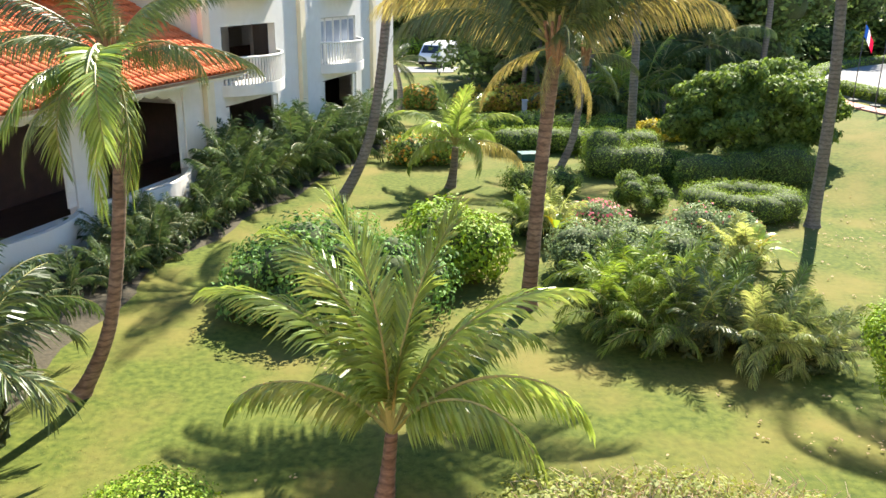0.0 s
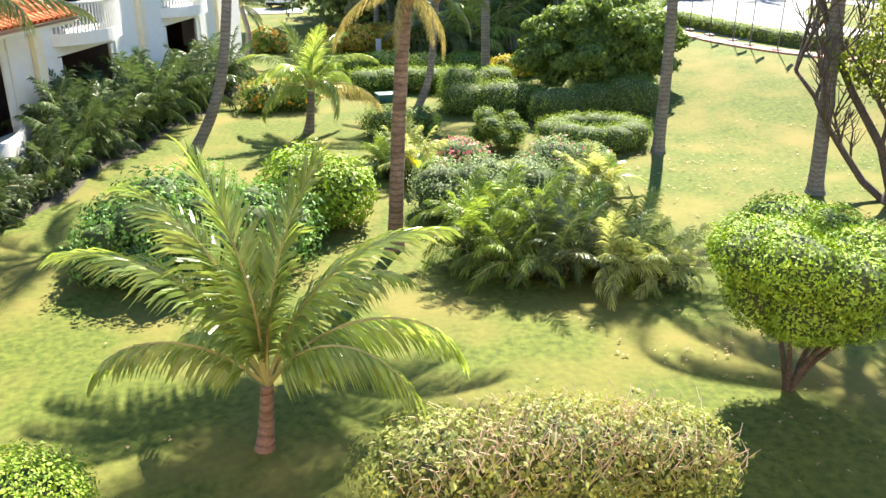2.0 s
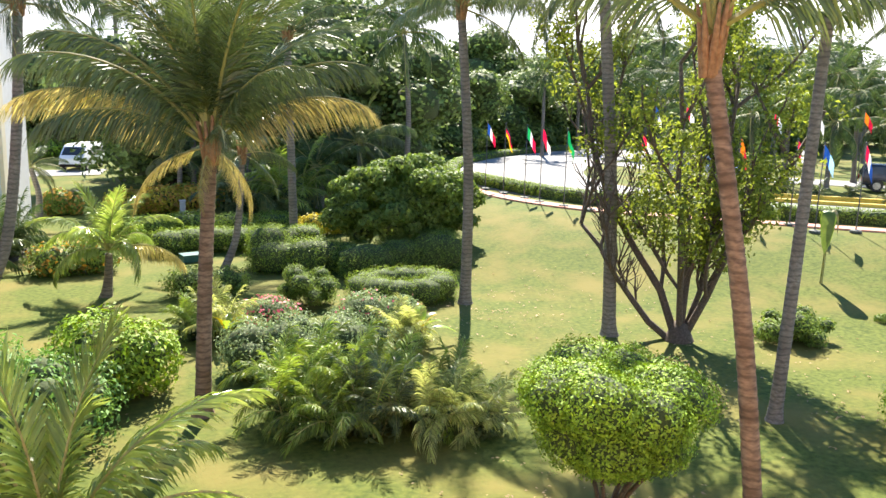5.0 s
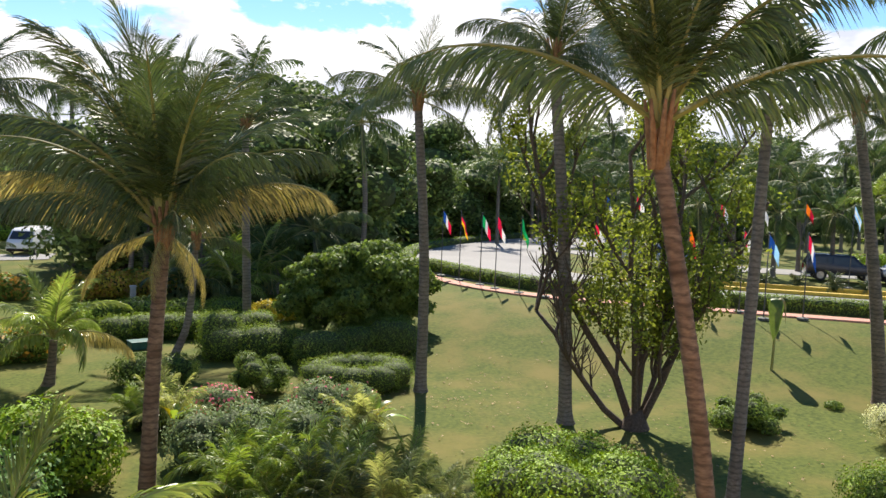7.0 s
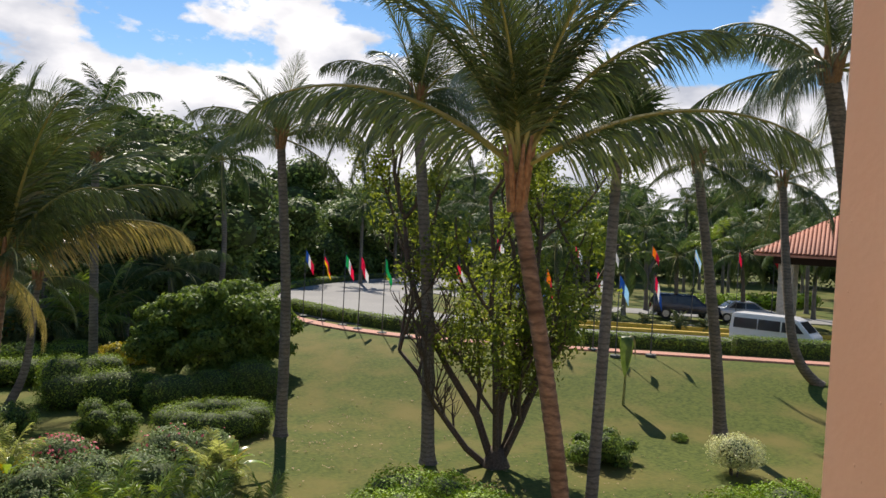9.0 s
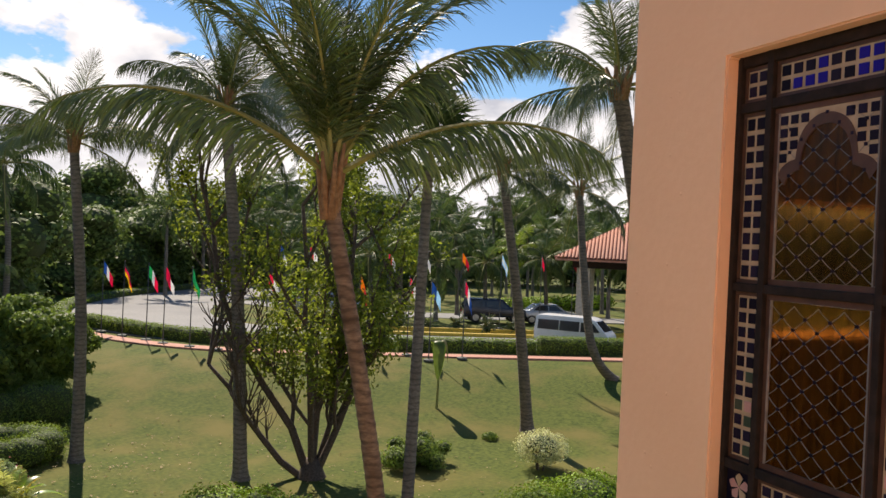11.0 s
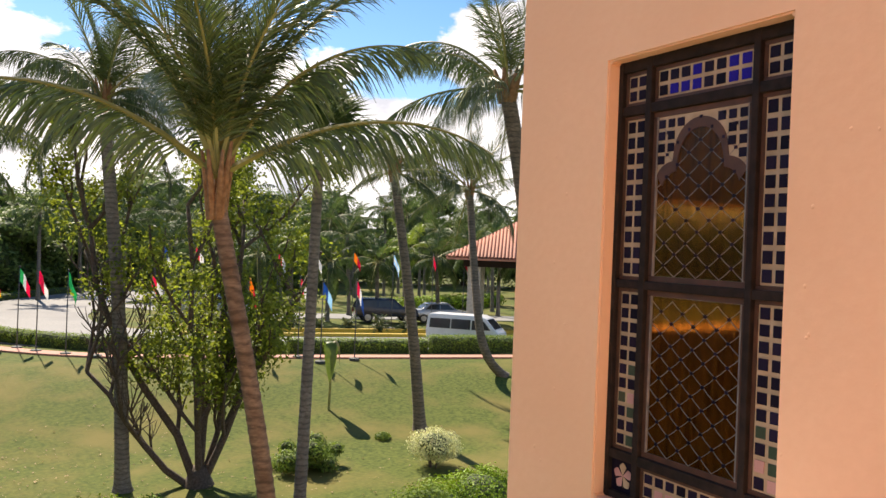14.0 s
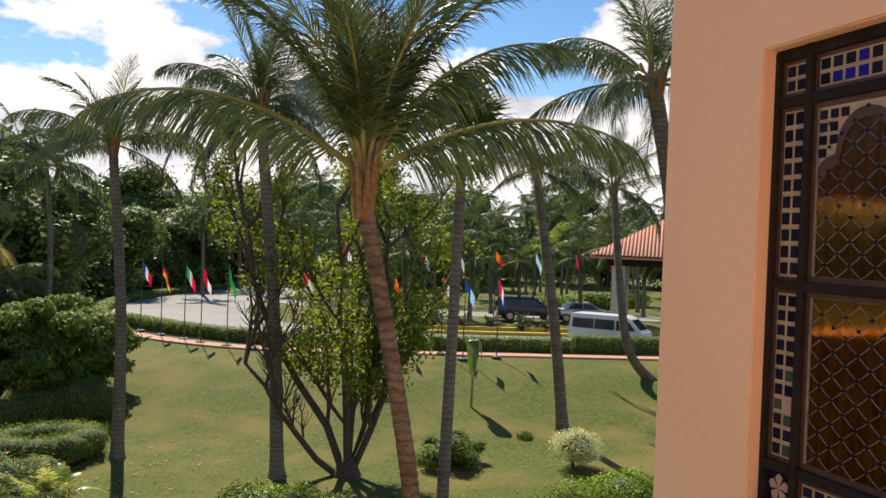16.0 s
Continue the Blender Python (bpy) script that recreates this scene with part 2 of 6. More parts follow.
def build_ground():
    xs = [-900, -300, -120] + [-60 + 1.0 * i for i in range(136)] + [90, 130, 300, 900]
    ys = [-900, -200, -60] + [-20 + 1.0 * i for i in range(121)] + [110, 130, 300, 900]
    vs = [(x, y, ground_height(x, y)) for y in ys for x in xs]
    w = len(xs)
    fs = [(j * w + i, j * w + i + 1, (j + 1) * w + i + 1, (j + 1) * w + i) for j in range(len(ys) - 1) for i in range(w - 1)]
    ob = put("ground", mesh_of("ground", vs, fs, True), M_GRASS)
    tagged(ob, "sunlit green lawn with worn yellowish patches", "lawn", kind="structure")


def kerb_point(s, v):
    """A point on the level s of the drive's edge; v runs along it, from the far left round to the right."""
    # walk from a far point inwards along a fan of directions
    c = Vector((52, 58))
    a = radians(v)
    d = Vector((math.cos(a), math.sin(a)))
    lo, hi = 0.0, 140.0
    for _ in range(40):
        mid = (lo + hi) / 2
        p = c + d * mid
        if kerb_s(p.x, p.y) > s:
            lo = mid
        else:
            hi = mid
    return c + d * lo


def strip(name, s0, s1, z0, z1, v0, v1, n, mat, label, category, kind="structure"):
    """A raised band along the drive between two levels."""
    vs, fs = [], []
    for i in range(n + 1):
        v = v0 + (v1 - v0) * i / n
        a, b = kerb_point(s0, v), kerb_point(s1, v)
        vs += [(a.x, a.y, 1.6 + z0), (a.x, a.y, 1.6 + z1), (b.x, b.y, 1.6 + z1), (b.x, b.y, 1.6 + z0)]
    for i in range(n):
        for k in range(3):
            fs.append((i * 4 + k, i * 4 + k + 1, i * 4 + 5 + k, i * 4 + 4 + k))
    ob = put(name, mesh_of(name, vs, fs), mat)
    return tagged(ob, label, category, kind=kind)


build_ground()
strip("road", 2.6, 9.2, -0.3, 0.05, 198, 345, 100, M_CONC, "pale grey concrete drive curving round the garden", "road")


# ---------------------------------------------------------------- plants
def frond_mesh(name, L, droop, lift, seed, leaflets=78, leaf=0.60, fold=0.5, ragged=0.22, width=0.015, sweep=0.9):
    """A palm leaf: a rib that rises at lift degrees and droops, with two rows of leaflets that sweep forward and hang at their tips. Material slots: leaf, rib."""
    rnd = random.Random(seed)
    n = 14
    pts, a = [Vector((0, 0, 0))], radians(lift)
    for i in range(n):
        u = (i + 0.5) / n
        ang = a - radians(droop) * u ** 1.5
        pts.append(pts[-1] + Vector((math.cos(ang), 0.0, math.sin(ang))) * (L / n))
    side = rnd.uniform(-0.06, 0.06) * L
    for i, p in enumerate(pts):
        p.y = side * (i / n) ** 2
    vs, fs = tube(pts, [0.034 * L / 3 * (1 - 0.88 * i / n) + 0.003 for i in range(n + 1)], 4, False)
    rib = len(fs)
    gap = [rnd.uniform(0.2, 0.95) for _ in range(3)]
    for sgn in (-1, 1):
        for k in range(leaflets):
            u = 0.15 + 0.85 * (k + rnd.uniform(-0.3, 0.3)) / leaflets
            u = min(max(u, 0.1), 0.998)
            if ragged > 0.3 and any(abs(u - g) < 0.012 for g in gap):
                continue
            j = min(int(u * n), n - 1)
            p = pts[j].lerp(pts[j + 1], u * n - j)
            tang = (pts[j + 1] - pts[j]).normalized()
            up = Vector((0, 1, 0)).cross(tang) * -1
            ln = leaf * L / 3 * (0.5 + 1.0 * math.sin(math.pi * min(u * 0.80 + 0.12, 1)) ** 0.7) * rnd.uniform(1 - ragged, 1.08)
            fwd = radians(34 + 38 * u ** 1.6) * (0.75 + 0.35 * sweep)
            d = (Vector((0, sgn, 0)) * math.cos(fwd) + tang * math.sin(fwd) + up * (0.30 * (1 - fold) + rnd.uniform(-0.07, 0.12))).normalized()
            g = fold * rnd.uniform(0.75, 1.2)
            dn = (Vector((0, 0, -1)) + tang * 0.34 + Vector((0, sgn * 0.10, 0))).normalized()
            d1 = (d * (1 - 0.45 * g) + dn * 0.55 * g).normalized()
            d2 = (d * max(0.05, 1 - 0.85 * g) + dn * g).normalized()
            d3 = (d * max(0.02, 1 - 1.15 * g) + dn * g * 1.25 + Vector((0, 0, -0.15))).normalized()
            phi = rnd.uniform(-0.7, 0.7)
            wv = (tang * math.cos(phi) + up * math.sin(phi)) * (width * L / 3 * rnd.uniform(0.75, 1.2))
            q1 = p + d1 * ln * 0.36
            q2 = q1 + d2 * ln * 0.36
            q3 = q2 + d3 * ln * 0.34
            b = len(vs)
            vs += [p - wv * 0.4, p + wv * 0.4, q1 - wv, q1 + wv, q2 - wv * 0.7, q2 + wv * 0.7, q3]
            fs += [(b, b + 1, b + 3, b + 2), (b + 2, b + 3, b + 5, b + 4), (b + 4, b + 5, b + 6)]
    me = mesh_of(name, vs, fs)
    me["rib"] = rib
    me["lift"] = float(lift)
    return me


FRONDS = {}


def frond_set(key, mat, variants):
    """Shared meshes for one kind of leaf: a list from upright to hanging."""
    if key in FRONDS:
        return FRONDS[key]
    out = []
    for i, kw in enumerate(variants):
        me = frond_mesh("frond_" + key, 3.0, seed=i + 11 * len(FRONDS), **kw)
        me.materials.append(mat)
        me.materials.append(M_RACHIS)
        idx = [0] * len(me.polygons)
        for q in range(me["rib"]):
            idx[q] = 1
        me.polygons.foreach_set("material_index", idx)
        out.append(me)
    FRONDS[key] = out
    return out


COCO = [dict(lift=f, droop=a, fold=b, sweep=c, ragged=r, leaflets=118, width=0.0115, leaf=0.52) for f, a, b, c, r in ((82, 28, 0.22, 1.3, 0.2), (72, 52, 0.34, 1.15, 0.2), (54, 70, 0.8, 0.95, 0.2), (30, 66, 1.0, 0.8, 0.22), (5, 52, 0.85, 0.9, 0.4), (-20, 70, 0.85, 0.9, 0.4))]
S_COCO = frond_set("green", M_FROND, COCO)
S_YOUNG = frond_set("young", M_FRONDL, [dict(lift=f, droop=a, fold=b, leaf=0.46, width=0.024, sweep=c, leaflets=92) for f, a, b, c in ((84, 36, 0.22, 1.1), (74, 72, 0.4, 1.0), (62, 98, 0.65, 0.9), (48, 118, 0.85, 0.85), (0, 60, 0.8, 0.9), (-30, 70, 0.8, 0.9), (20, 112, 0.22, 0.55))])
S_YELLOW = frond_set("yellow", M_FRONDY, COCO)
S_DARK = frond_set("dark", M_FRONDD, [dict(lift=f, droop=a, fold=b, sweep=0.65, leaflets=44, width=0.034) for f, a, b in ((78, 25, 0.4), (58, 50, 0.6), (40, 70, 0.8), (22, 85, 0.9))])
M_FRONDA = material("cane palm leaf", (0.105, 0.170, 0.026), (0.215, 0.295, 0.052), 3, 0.5, 0.0, spec=0.35, vary=0.4, trans=0.2, island=0.3)
S_ARECA = frond_set("areca", M_FROND, [dict(lift=f, droop=a, fold=b, sweep=0.65, leaflets=34, leaf=0.62, width=0.036) for f, a, b in ((78, 35, 0.35), (58, 60, 0.5), (40, 85, 0.5), (22, 100, 0.6))])
S_ARECAL = frond_set("areca_light", M_FRONDA, [dict(lift=f, droop=a, fold=b, sweep=0.65, leaflets=34, leaf=0.62, width=0.036) for f, a, b in ((78, 35, 0.35), (58, 60, 0.5), (40, 85, 0.5), (22, 100, 0.6))])

M_FRONDP = material("variegated palm leaf", (0.22, 0.27, 0.07), (0.38, 0.40, 0.15), 3, 0.45, 0.0, vary=0.25, trans=0.35, island=0.35)
S_PALE = frond_set("pale", M_FRONDP, [dict(lift=f, droop=a, fold=b, sweep=0.65, leaflets=30, leaf=0.64, width=0.045) for f, a, b in ((78, 35, 0.35), (58, 60, 0.5), (40, 85, 0.5), (22, 100, 0.6))])


def turn(el, twist, me):
    """Tilts a leaf, whose mesh already rises at its own lift, to the elevation el, with a twist about its rib."""
    f = me["lift"] if "lift" in me else 0.0
    return Matrix.Rotation(radians(-el), 4, "Y") @ Matrix.Rotation(radians(twist), 4, "X") @ Matrix.Rotation(radians(f), 4, "Y")


def leaf_at(parent, top, az, el, L, me, twist=0):
    """One leaf set by hand: az clockwise from +y, el above the level."""
    s = L / 3
    put("frond", me, None, parent, Matrix.Translation(top) @ Matrix.Rotation(radians(90 - az), 4, "Z") @ turn(el, twist * 0.5, me) @ Matrix.Diagonal((s, s, s, 1)))


def crown(parent, top, n, L, meshes, seed, yellow=0, el0=78, el1=-25, lean=Vector((0, 0, 0)), name="frond"):
    rnd = random.Random(seed)
    for i in range(n):
        u = i / max(n - 1, 1)
        az = i * 137.5 + rnd.uniform(-14, 14)
        el = el0 + (el1 - el0) * u ** 0.9 + rnd.uniform(-7, 7)
        k = min(int(u * len(meshes) + rnd.uniform(-0.4, 0.6)), len(meshes) - 1)
        me = meshes[max(k, 0)]
        if n - i <= yellow:
            me = S_YELLOW[min(k, 5)]
        s = L / 3.0 * rnd.uniform(0.86, 1.08) * (0.8 + 0.2 * min(1, u * 3))
        m = Matrix.Translation(top) @ Matrix.Rotation(radians(az), 4, "Z") @ turn(el, rnd.uniform(-22, 22), me) @ Matrix.Diagonal((s, s, s, 1))
        put(name, me, None, parent, m)


def ringed_trunk(path, r0, r1, flare=1.6, ring=0.13, seed=0):
    rnd = random.Random(seed)
    pts = bezier(path, 12)
    length = sum((pts[i + 1] - pts[i]).length for i in range(11))
    n = max(12, int(length / ring * 2))
    pts = bezier(path, n)
    radii = []
    for i in range(n):
        u = i / (n - 1)
        r = r0 + (r1 - r0) * u
        r *= 1 + (flare - 1) * math.exp(-u * length / 0.35)
        radii.append(r * (1.0 + (0.045 if i % 2 else -0.02) + rnd.uniform(-0.015, 0.015)))
    return tube(pts, radii, 12, True, 0.02, rnd)


def palm(x, y, path, r0, r1, n, L, seed, label, mat=None, meshes=None, yellow=0, flare=1.6, el0=80, el1=-30, husk=True, z=None, name="palm_tree"):
    """path: the trunk's bends as offsets from its foot."""
    z = gz(x, y) if z is None else z
    e = thing(name, x, y, z - 0.05, label, "palm tree", "garden palms")
    vs, fs = ringed_trunk([(0, 0, 0)] + path, r0, r1, flare, seed=seed)
    put("trunk", mesh_of("trunk", vs, fs, True), mat or M_TRUNK, e)
    top = Vector(path[-1])
    if husk:
        rnd = random.Random(seed)
        hv, hf = [], []
        for k in range(9):
            a = k * 2.4
            p0 = top + Vector((math.cos(a) * r1 * 0.7, math.sin(a) * r1 * 0.7, -0.25))
            p1 = top + Vector((math.cos(a) * r1 * 1.35, math.sin(a) * r1 * 1.35, 0.15 + 0.1 * (k % 3)))
            p2 = top + Vector((math.cos(a) * r1 * 2.0, math.sin(a) * r1 * 2.0, 0.5 + 0.12 * (k % 3)))
            v, q = tube([p0, p1, p2], [r1 * 0.55, r1 * 0.42, r1 * 0.2], 6)
            o = len(hv)
            hv += v
            hf += [tuple(i + o for i in t) for t in q]
        put("husk", mesh_of("husk", hv, hf, True), M_HUSK, e, label="fibrous brown leaf bases")
    crown(e, top + Vector((0, 0, 0.1)), n, L, meshes or S_COCO, seed, yellow, el0, el1)
    return e


def leaf_cloud(lobes, count, size, seed, shell=0.55, aspect=0.5, up=0.25, boxy=0):
    """Leaves scattered in the outer shell of some ellipsoid lobes (cx, cy, cz, rx, ry, rz); two triangles a leaf, bent along the midrib."""
    rnd = np.random.RandomState(seed)
    lob = np.array(lobes, float)
    area = (lob[:, 3] * lob[:, 4] + lob[:, 3] * lob[:, 5] + lob[:, 4] * lob[:, 5])
    pick = rnd.choice(len(lob), count, p=area / area.sum())
    d = rnd.normal(size=(count, 3))
    d /= np.linalg.norm(d, axis=1)[:, None]
    if boxy:
        d /= (np.abs(d) ** boxy).sum(1)[:, None] ** (1 / boxy)
    c, r = lob[pick, :3], lob[pick, 3:]
    rad = 1 - shell * rnd.rand(count) ** 2.2
    bumpy = 1 + 0.10 * np.sin(d[:, 0] * 5 + pick) * np.sin(d[:, 1] * 6 + pick * 2) + 0.06 * rnd.normal(size=count)
    p = c + d * r * (rad * bumpy)[:, None]
    keep = p[:, 2] > 0.02
    p, d = p[keep], d[keep]
    m = len(p)
    nrm = d + np.array([0, 0, up]) + rnd.normal(size=(m, 3)) * 0.42
    nrm /= np.linalg.norm(nrm, axis=1)[:, None]
    t = np.cross(nrm, rnd.normal(size=(m, 3)))
    t /= np.linalg.norm(t, axis=1)[:, None] + 1e-9
    b = np.cross(nrm, t)
    s = size * rnd.uniform(0.6, 1.3, m)[:, None]
    v = np.empty((m, 4, 3))
    v[:, 0] = p - t * s * 0.5
    v[:, 1] = p + b * s * aspect * 0.5 + nrm * s * 0.1
    v[:, 2] = p + t * s * 0.5 - nrm * s * 0.12
    v[:, 3] = p - b * s * aspect * 0.5 + nrm * s * 0.1
    return v.reshape(-1, 3)


def quads_mesh(name, verts):
    me = bpy.data.meshes.new(name)
    n = len(verts)
    me.vertices.add(n)
    me.vertices.foreach_set("co", np.ascontiguousarray(verts, dtype=np.float32).ravel())
    me.loops.add(n)
    me.loops.foreach_set("vertex_index", np.arange(n, dtype=np.int32))
    me.polygons.add(n // 4)
    me.polygons.foreach_set("loop_start", np.arange(0, n, 4, dtype=np.int32))
    me.polygons.foreach_set("loop_total", np.full(n // 4, 4, dtype=np.int32))
    me.update()
    me.validate()
    return me


def core_mesh(lobes, k=0.72, boxy=0):
    bm = bmesh.new()
    for cx, cy, cz, rx, ry, rz in lobes:
        bmesh.ops.create_icosphere(bm, subdivisions=2, radius=1.0, matrix=Matrix.LocRotScale((cx, cy, cz), None, (rx * k, ry * k, rz * k)))
    if boxy:
        bm.verts.ensure_lookup_table()
        per = len(bm.verts) // len(lobes)
        for j, (cx, cy, cz, rx, ry, rz) in enumerate(lobes):
            for v in bm.verts[j * per:(j + 1) * per]:
                q = Vector(((v.co.x - cx) / (rx * k), (v.co.y - cy) / (ry * k), (v.co.z - cz) / (rz * k)))
                q /= (abs(q.x) ** boxy + abs(q.y) ** boxy + abs(q.z) ** boxy) ** (1 / boxy)
                v.co = (cx + q.x * rx * k, cy + q.y * ry * k, cz + q.z * rz * k)
    for v in bm.verts:
        v.co += v.normal * 0.12 * noise.noise(v.co * 2.5)
        v.co.z = max(v.co.z, 0.0)
    return bm


def stems(parent, height, spread, n, seed, r=0.025, mat=None, base=0.12):
    rnd = random.Random(seed)
    for i in range(n):
        a = rnd.uniform(0, 6.28)
        s = spread * rnd.uniform(0.3, 1)
        p = [(math.cos(a) * base, math.sin(a) * base, -0.03), (math.cos(a) * (base + s * 0.4), math.sin(a) * (base + s * 0.4), height * 0.5), (math.cos(a) * (base + s), math.sin(a) * (base + s), height)]
        vs, fs = tube(bezier(p, 6), [r * (1 - 0.1 * k) for k in range(6)], 6)
        put("stem", mesh_of("stem", vs, fs, True), mat or M_BARK, parent)


def lumps(n, rx, ry, rz, cz, r, seed):
    """Small lobes strewn over an ellipsoid, for an uneven outline; its lower part closed by larger ones."""
    q = random.Random(seed)
    out = [(0, 0, cz, rx * 0.72, ry * 0.72, rz * 0.72)]
    for i in range(n):
        a, t = i * 2.39996, -0.75 + 1.7 * (i + 0.5) / n
        t = min(t, 0.97)
        c = math.sqrt(1 - t * t)
        s = r * q.uniform(0.7, 1.3)
        out.append((math.cos(a) * c * rx * 0.78, math.sin(a) * c * ry * 0.78, cz + t * rz * 0.78, s, s, s * 0.8))
    return out


def bush(x, y, lobes, count, size, mat, label, seed, category="shrub", name="shrub", extra=None, core=True, shell=0.5, nstem=4, fill=0.64, rz=0.0, aspect=0.5, up=0.25, group="garden shrubs", z=None, boxy=0):
    """A shrub: foliage of single leaves over a dark mass that stands for inner shade, on short stems. extra: (name,
    material, share, size) for flowers or a second leaf.
    """
    e = thing(name, x, y, gz(x, y) if z is None else z, label, category, group, rz=rz)
    put("foliage", quads_mesh("foliage", leaf_cloud(lobes, count, size, seed, shell, aspect, up, boxy)), mat, e)
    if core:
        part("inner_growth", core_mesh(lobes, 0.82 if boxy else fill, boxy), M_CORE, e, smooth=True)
    if extra:
        for j, (nm, em, share, es) in enumerate(extra):
            put(nm, quads_mesh(nm, leaf_cloud([(a, b, c + 0.03, d * 1.03, f * 1.03, g * 1.03) for a, b, c, d, f, g in lobes], int(count * share), es, seed + 71 + j, 0.12, 0.7)), em, e)["kind"] = "stuff"
    if nstem:
        h = max(0.15, min(l[2] for l in lobes))
        stems(e, h, 0.3 * max(l[3] for l in lobes), nstem, seed)
    return e


def areca(x, y, n, L, seed, label, meshes=None, el0=82, el1=18, spread=0.35, canes=5, z=None):
    """A clump of cane palms: canes and arching leaves."""
    e = thing("cane_palm", x, y, gz(x, y) if z is None else z, label, "palm shrub", "cane palms")
    rnd = random.Random(seed)
    meshes = meshes or S_ARECA
    tops = []
    for i in range(canes):
        a = i * 6.28 / canes + rnd.uniform(-0.4, 0.4)
        h = L * rnd.uniform(0.25, 0.55)
        t = Vector((math.cos(a) * spread, math.sin(a) * spread, h))
        vs, fs = tube([(t.x * 0.3, t.y * 0.3, -0.04), (t.x * 0.7, t.y * 0.7, h * 0.5), t], [0.035, 0.03, 0.022], 6)
        put("cane", mesh_of("cane", vs, fs, True), M_RACHIS, e)
        tops.append(t)
    # dark filler leaves: the clump's inner shade as colour
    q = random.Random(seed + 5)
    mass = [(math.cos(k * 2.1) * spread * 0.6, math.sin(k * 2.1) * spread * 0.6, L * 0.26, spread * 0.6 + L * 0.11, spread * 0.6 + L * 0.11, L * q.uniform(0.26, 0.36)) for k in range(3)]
    put("inner_growth", quads_mesh("inner_growth", leaf_cloud(mass, 340, L * 0.24, seed, 0.7, 0.3)), M_CORE, e, label="dark leaves added for the clump's inner shade")
    for i in range(n):
        u = i / n
        t = tops[i % canes]
        az = i * 137.5 + rnd.uniform(-25, 25)
        el = el0 + (el1 - el0) * u + rnd.uniform(-10, 10)
        k = min(int(u * 4 + rnd.uniform(-0.5, 0.7)), 3)
        s = L / 3 * rnd.uniform(0.7, 1.1)
        m = Matrix.Translation(t) @ Matrix.Rotation(radians(az), 4, "Z") @ turn(el, rnd.uniform(-25, 25), meshes[max(k, 0)]) @ Matrix.Diagonal((s, s, s, 1))
        put("frond", meshes[max(k, 0)], None, e, m)
    return e


# the large palms of the lawn
young = palm(-0.83, 9.89, [(0.05, 0.03, 0.5), (0.10, 0.0, 1.08)], 0.10, 0.085, 1, 2.2, 3, "young coconut palm with bright arching leaves", M_TRUNKR, S_YOUNG, el0=88, el1=70, flare=1.7, husk=False)
for az, el, L, k in ((-98, 52, 2.8, 3), (-80, 70, 3.3, 1), (-66, 80, 3.5, 1), (-40, 86, 3.3, 0), (60, 86, 3.2, 0), (78, 70, 3.4, 1), (62, 60, 3.0, 2), (98, 54, 3.3, 3), (122, 56, 2.9, 3), (-50, 44, 2.3, 3)):
    leaf_at(young, Vector((0.1, 0, 1.05)), az, el, L, S_YOUNG[k], (az * 37) % 70 - 35)
yel = palm(1.85, 17.1, [(0.12, 0, 3.0), (0.28, -0.15, 5.7)], 0.17, 0.13, 14, 4.3, 5, "coconut palm with yellowed lower leaves", M_TRUNKR, S_COCO[:2], el0=89, el1=70)
for az, el, L, me in ((88, 40, 3.7, S_YELLOW[3]), (-84, 40, 3.9, S_YELLOW[3]), (-105, 34, 3.4, S_COCO[3]), (-60, -10, 2.2, S_YELLOW[5]), (70, -30, 1.8, S_YELLOW[5]), (-95, 54, 4.0, S_COCO[2]), (96, 56, 3.9, S_COCO[2]), (70, 48, 3.6, S_COCO[2]), (-70, 62, 4.1, S_COCO[2]), (180, 30, 2.8, S_COCO[3]), (150, 60, 3.2, S_COCO[2]), (120, -40, 1.3, S_YELLOW[4]), (-150, -40, 1.4, S_YELLOW[4])):
    leaf_at(yel, Vector((0.28, -0.15, 5.8)), az, el, L, me)
cc = palm(11.18, 23.96, [(0.0, 0.1, 4.5), (-0.4, 0.15, 9.5)], 0.19, 0.13, 15, 3.0, 7, "slender coconut palm with dark hanging leaves", M_TRUNKG, S_COCO[:4], el0=85, el1=15)
leaf_at(cc, Vector((-0.4, 0.15, 9.6)), -62, 22, 3.2, S_COCO[5])
leaf_at(cc, Vector((-0.4, 0.15, 9.6)), 110, -15, 2.6, S_COCO[4])
palm(13.86, 19.46, [(-0.2, 0.2, 5.0), (-0.75, 0.42, 10.6)], 0.2, 0.15, 28, 3.5, 9, "tall coconut palm with ringed grey trunk", M_TRUNKG, el0=86, el1=-25)
near = palm(7.95, 7.30, [(-0.4, 0.36, 4.0), (-0.97, 0.80, 7.55)], 0.13, 0.105, 0, 3.0, 13, "coconut palm with reddish ringed trunk", M_TRUNKR)
for az, el, L, k in ((-50, 38, 3.9, 3), (130, 34, 3.9, 3), (-62, 80, 3.6, 0), (-45, 68, 3.4, 1), (0, 86, 3.6, 0), (60, 84, 3.7, 0), (118, 76, 3.8, 1), (132, 64, 3.5, 2), (-80, 74, 3.4, 1), (40, 78, 3.2, 1), (-125, 72, 2.9, 1), (180, 74, 3.0, 1), (95, 80, 3.6, 1), (140, 80, 3.6, 0), (-30, 82, 3.5, 0), (20, 64, 3.0, 2), (125, 72, 3.7, 1), (-60, 70, 3.4, 1)):
    leaf_at(near, Vector((-0.97, 0.80, 7.85)), az, el, L, S_COCO[k], (az * 7) % 30 - 15)
palm(24.67, 17.06, [(-0.1, 0.5, 4.0), (0.03, 1.67, 9.5)], 0.23, 0.15, 17, 2.7, 17, "coconut palm with dark curved trunk", M_TRUNK, el0=86, el1=-20)
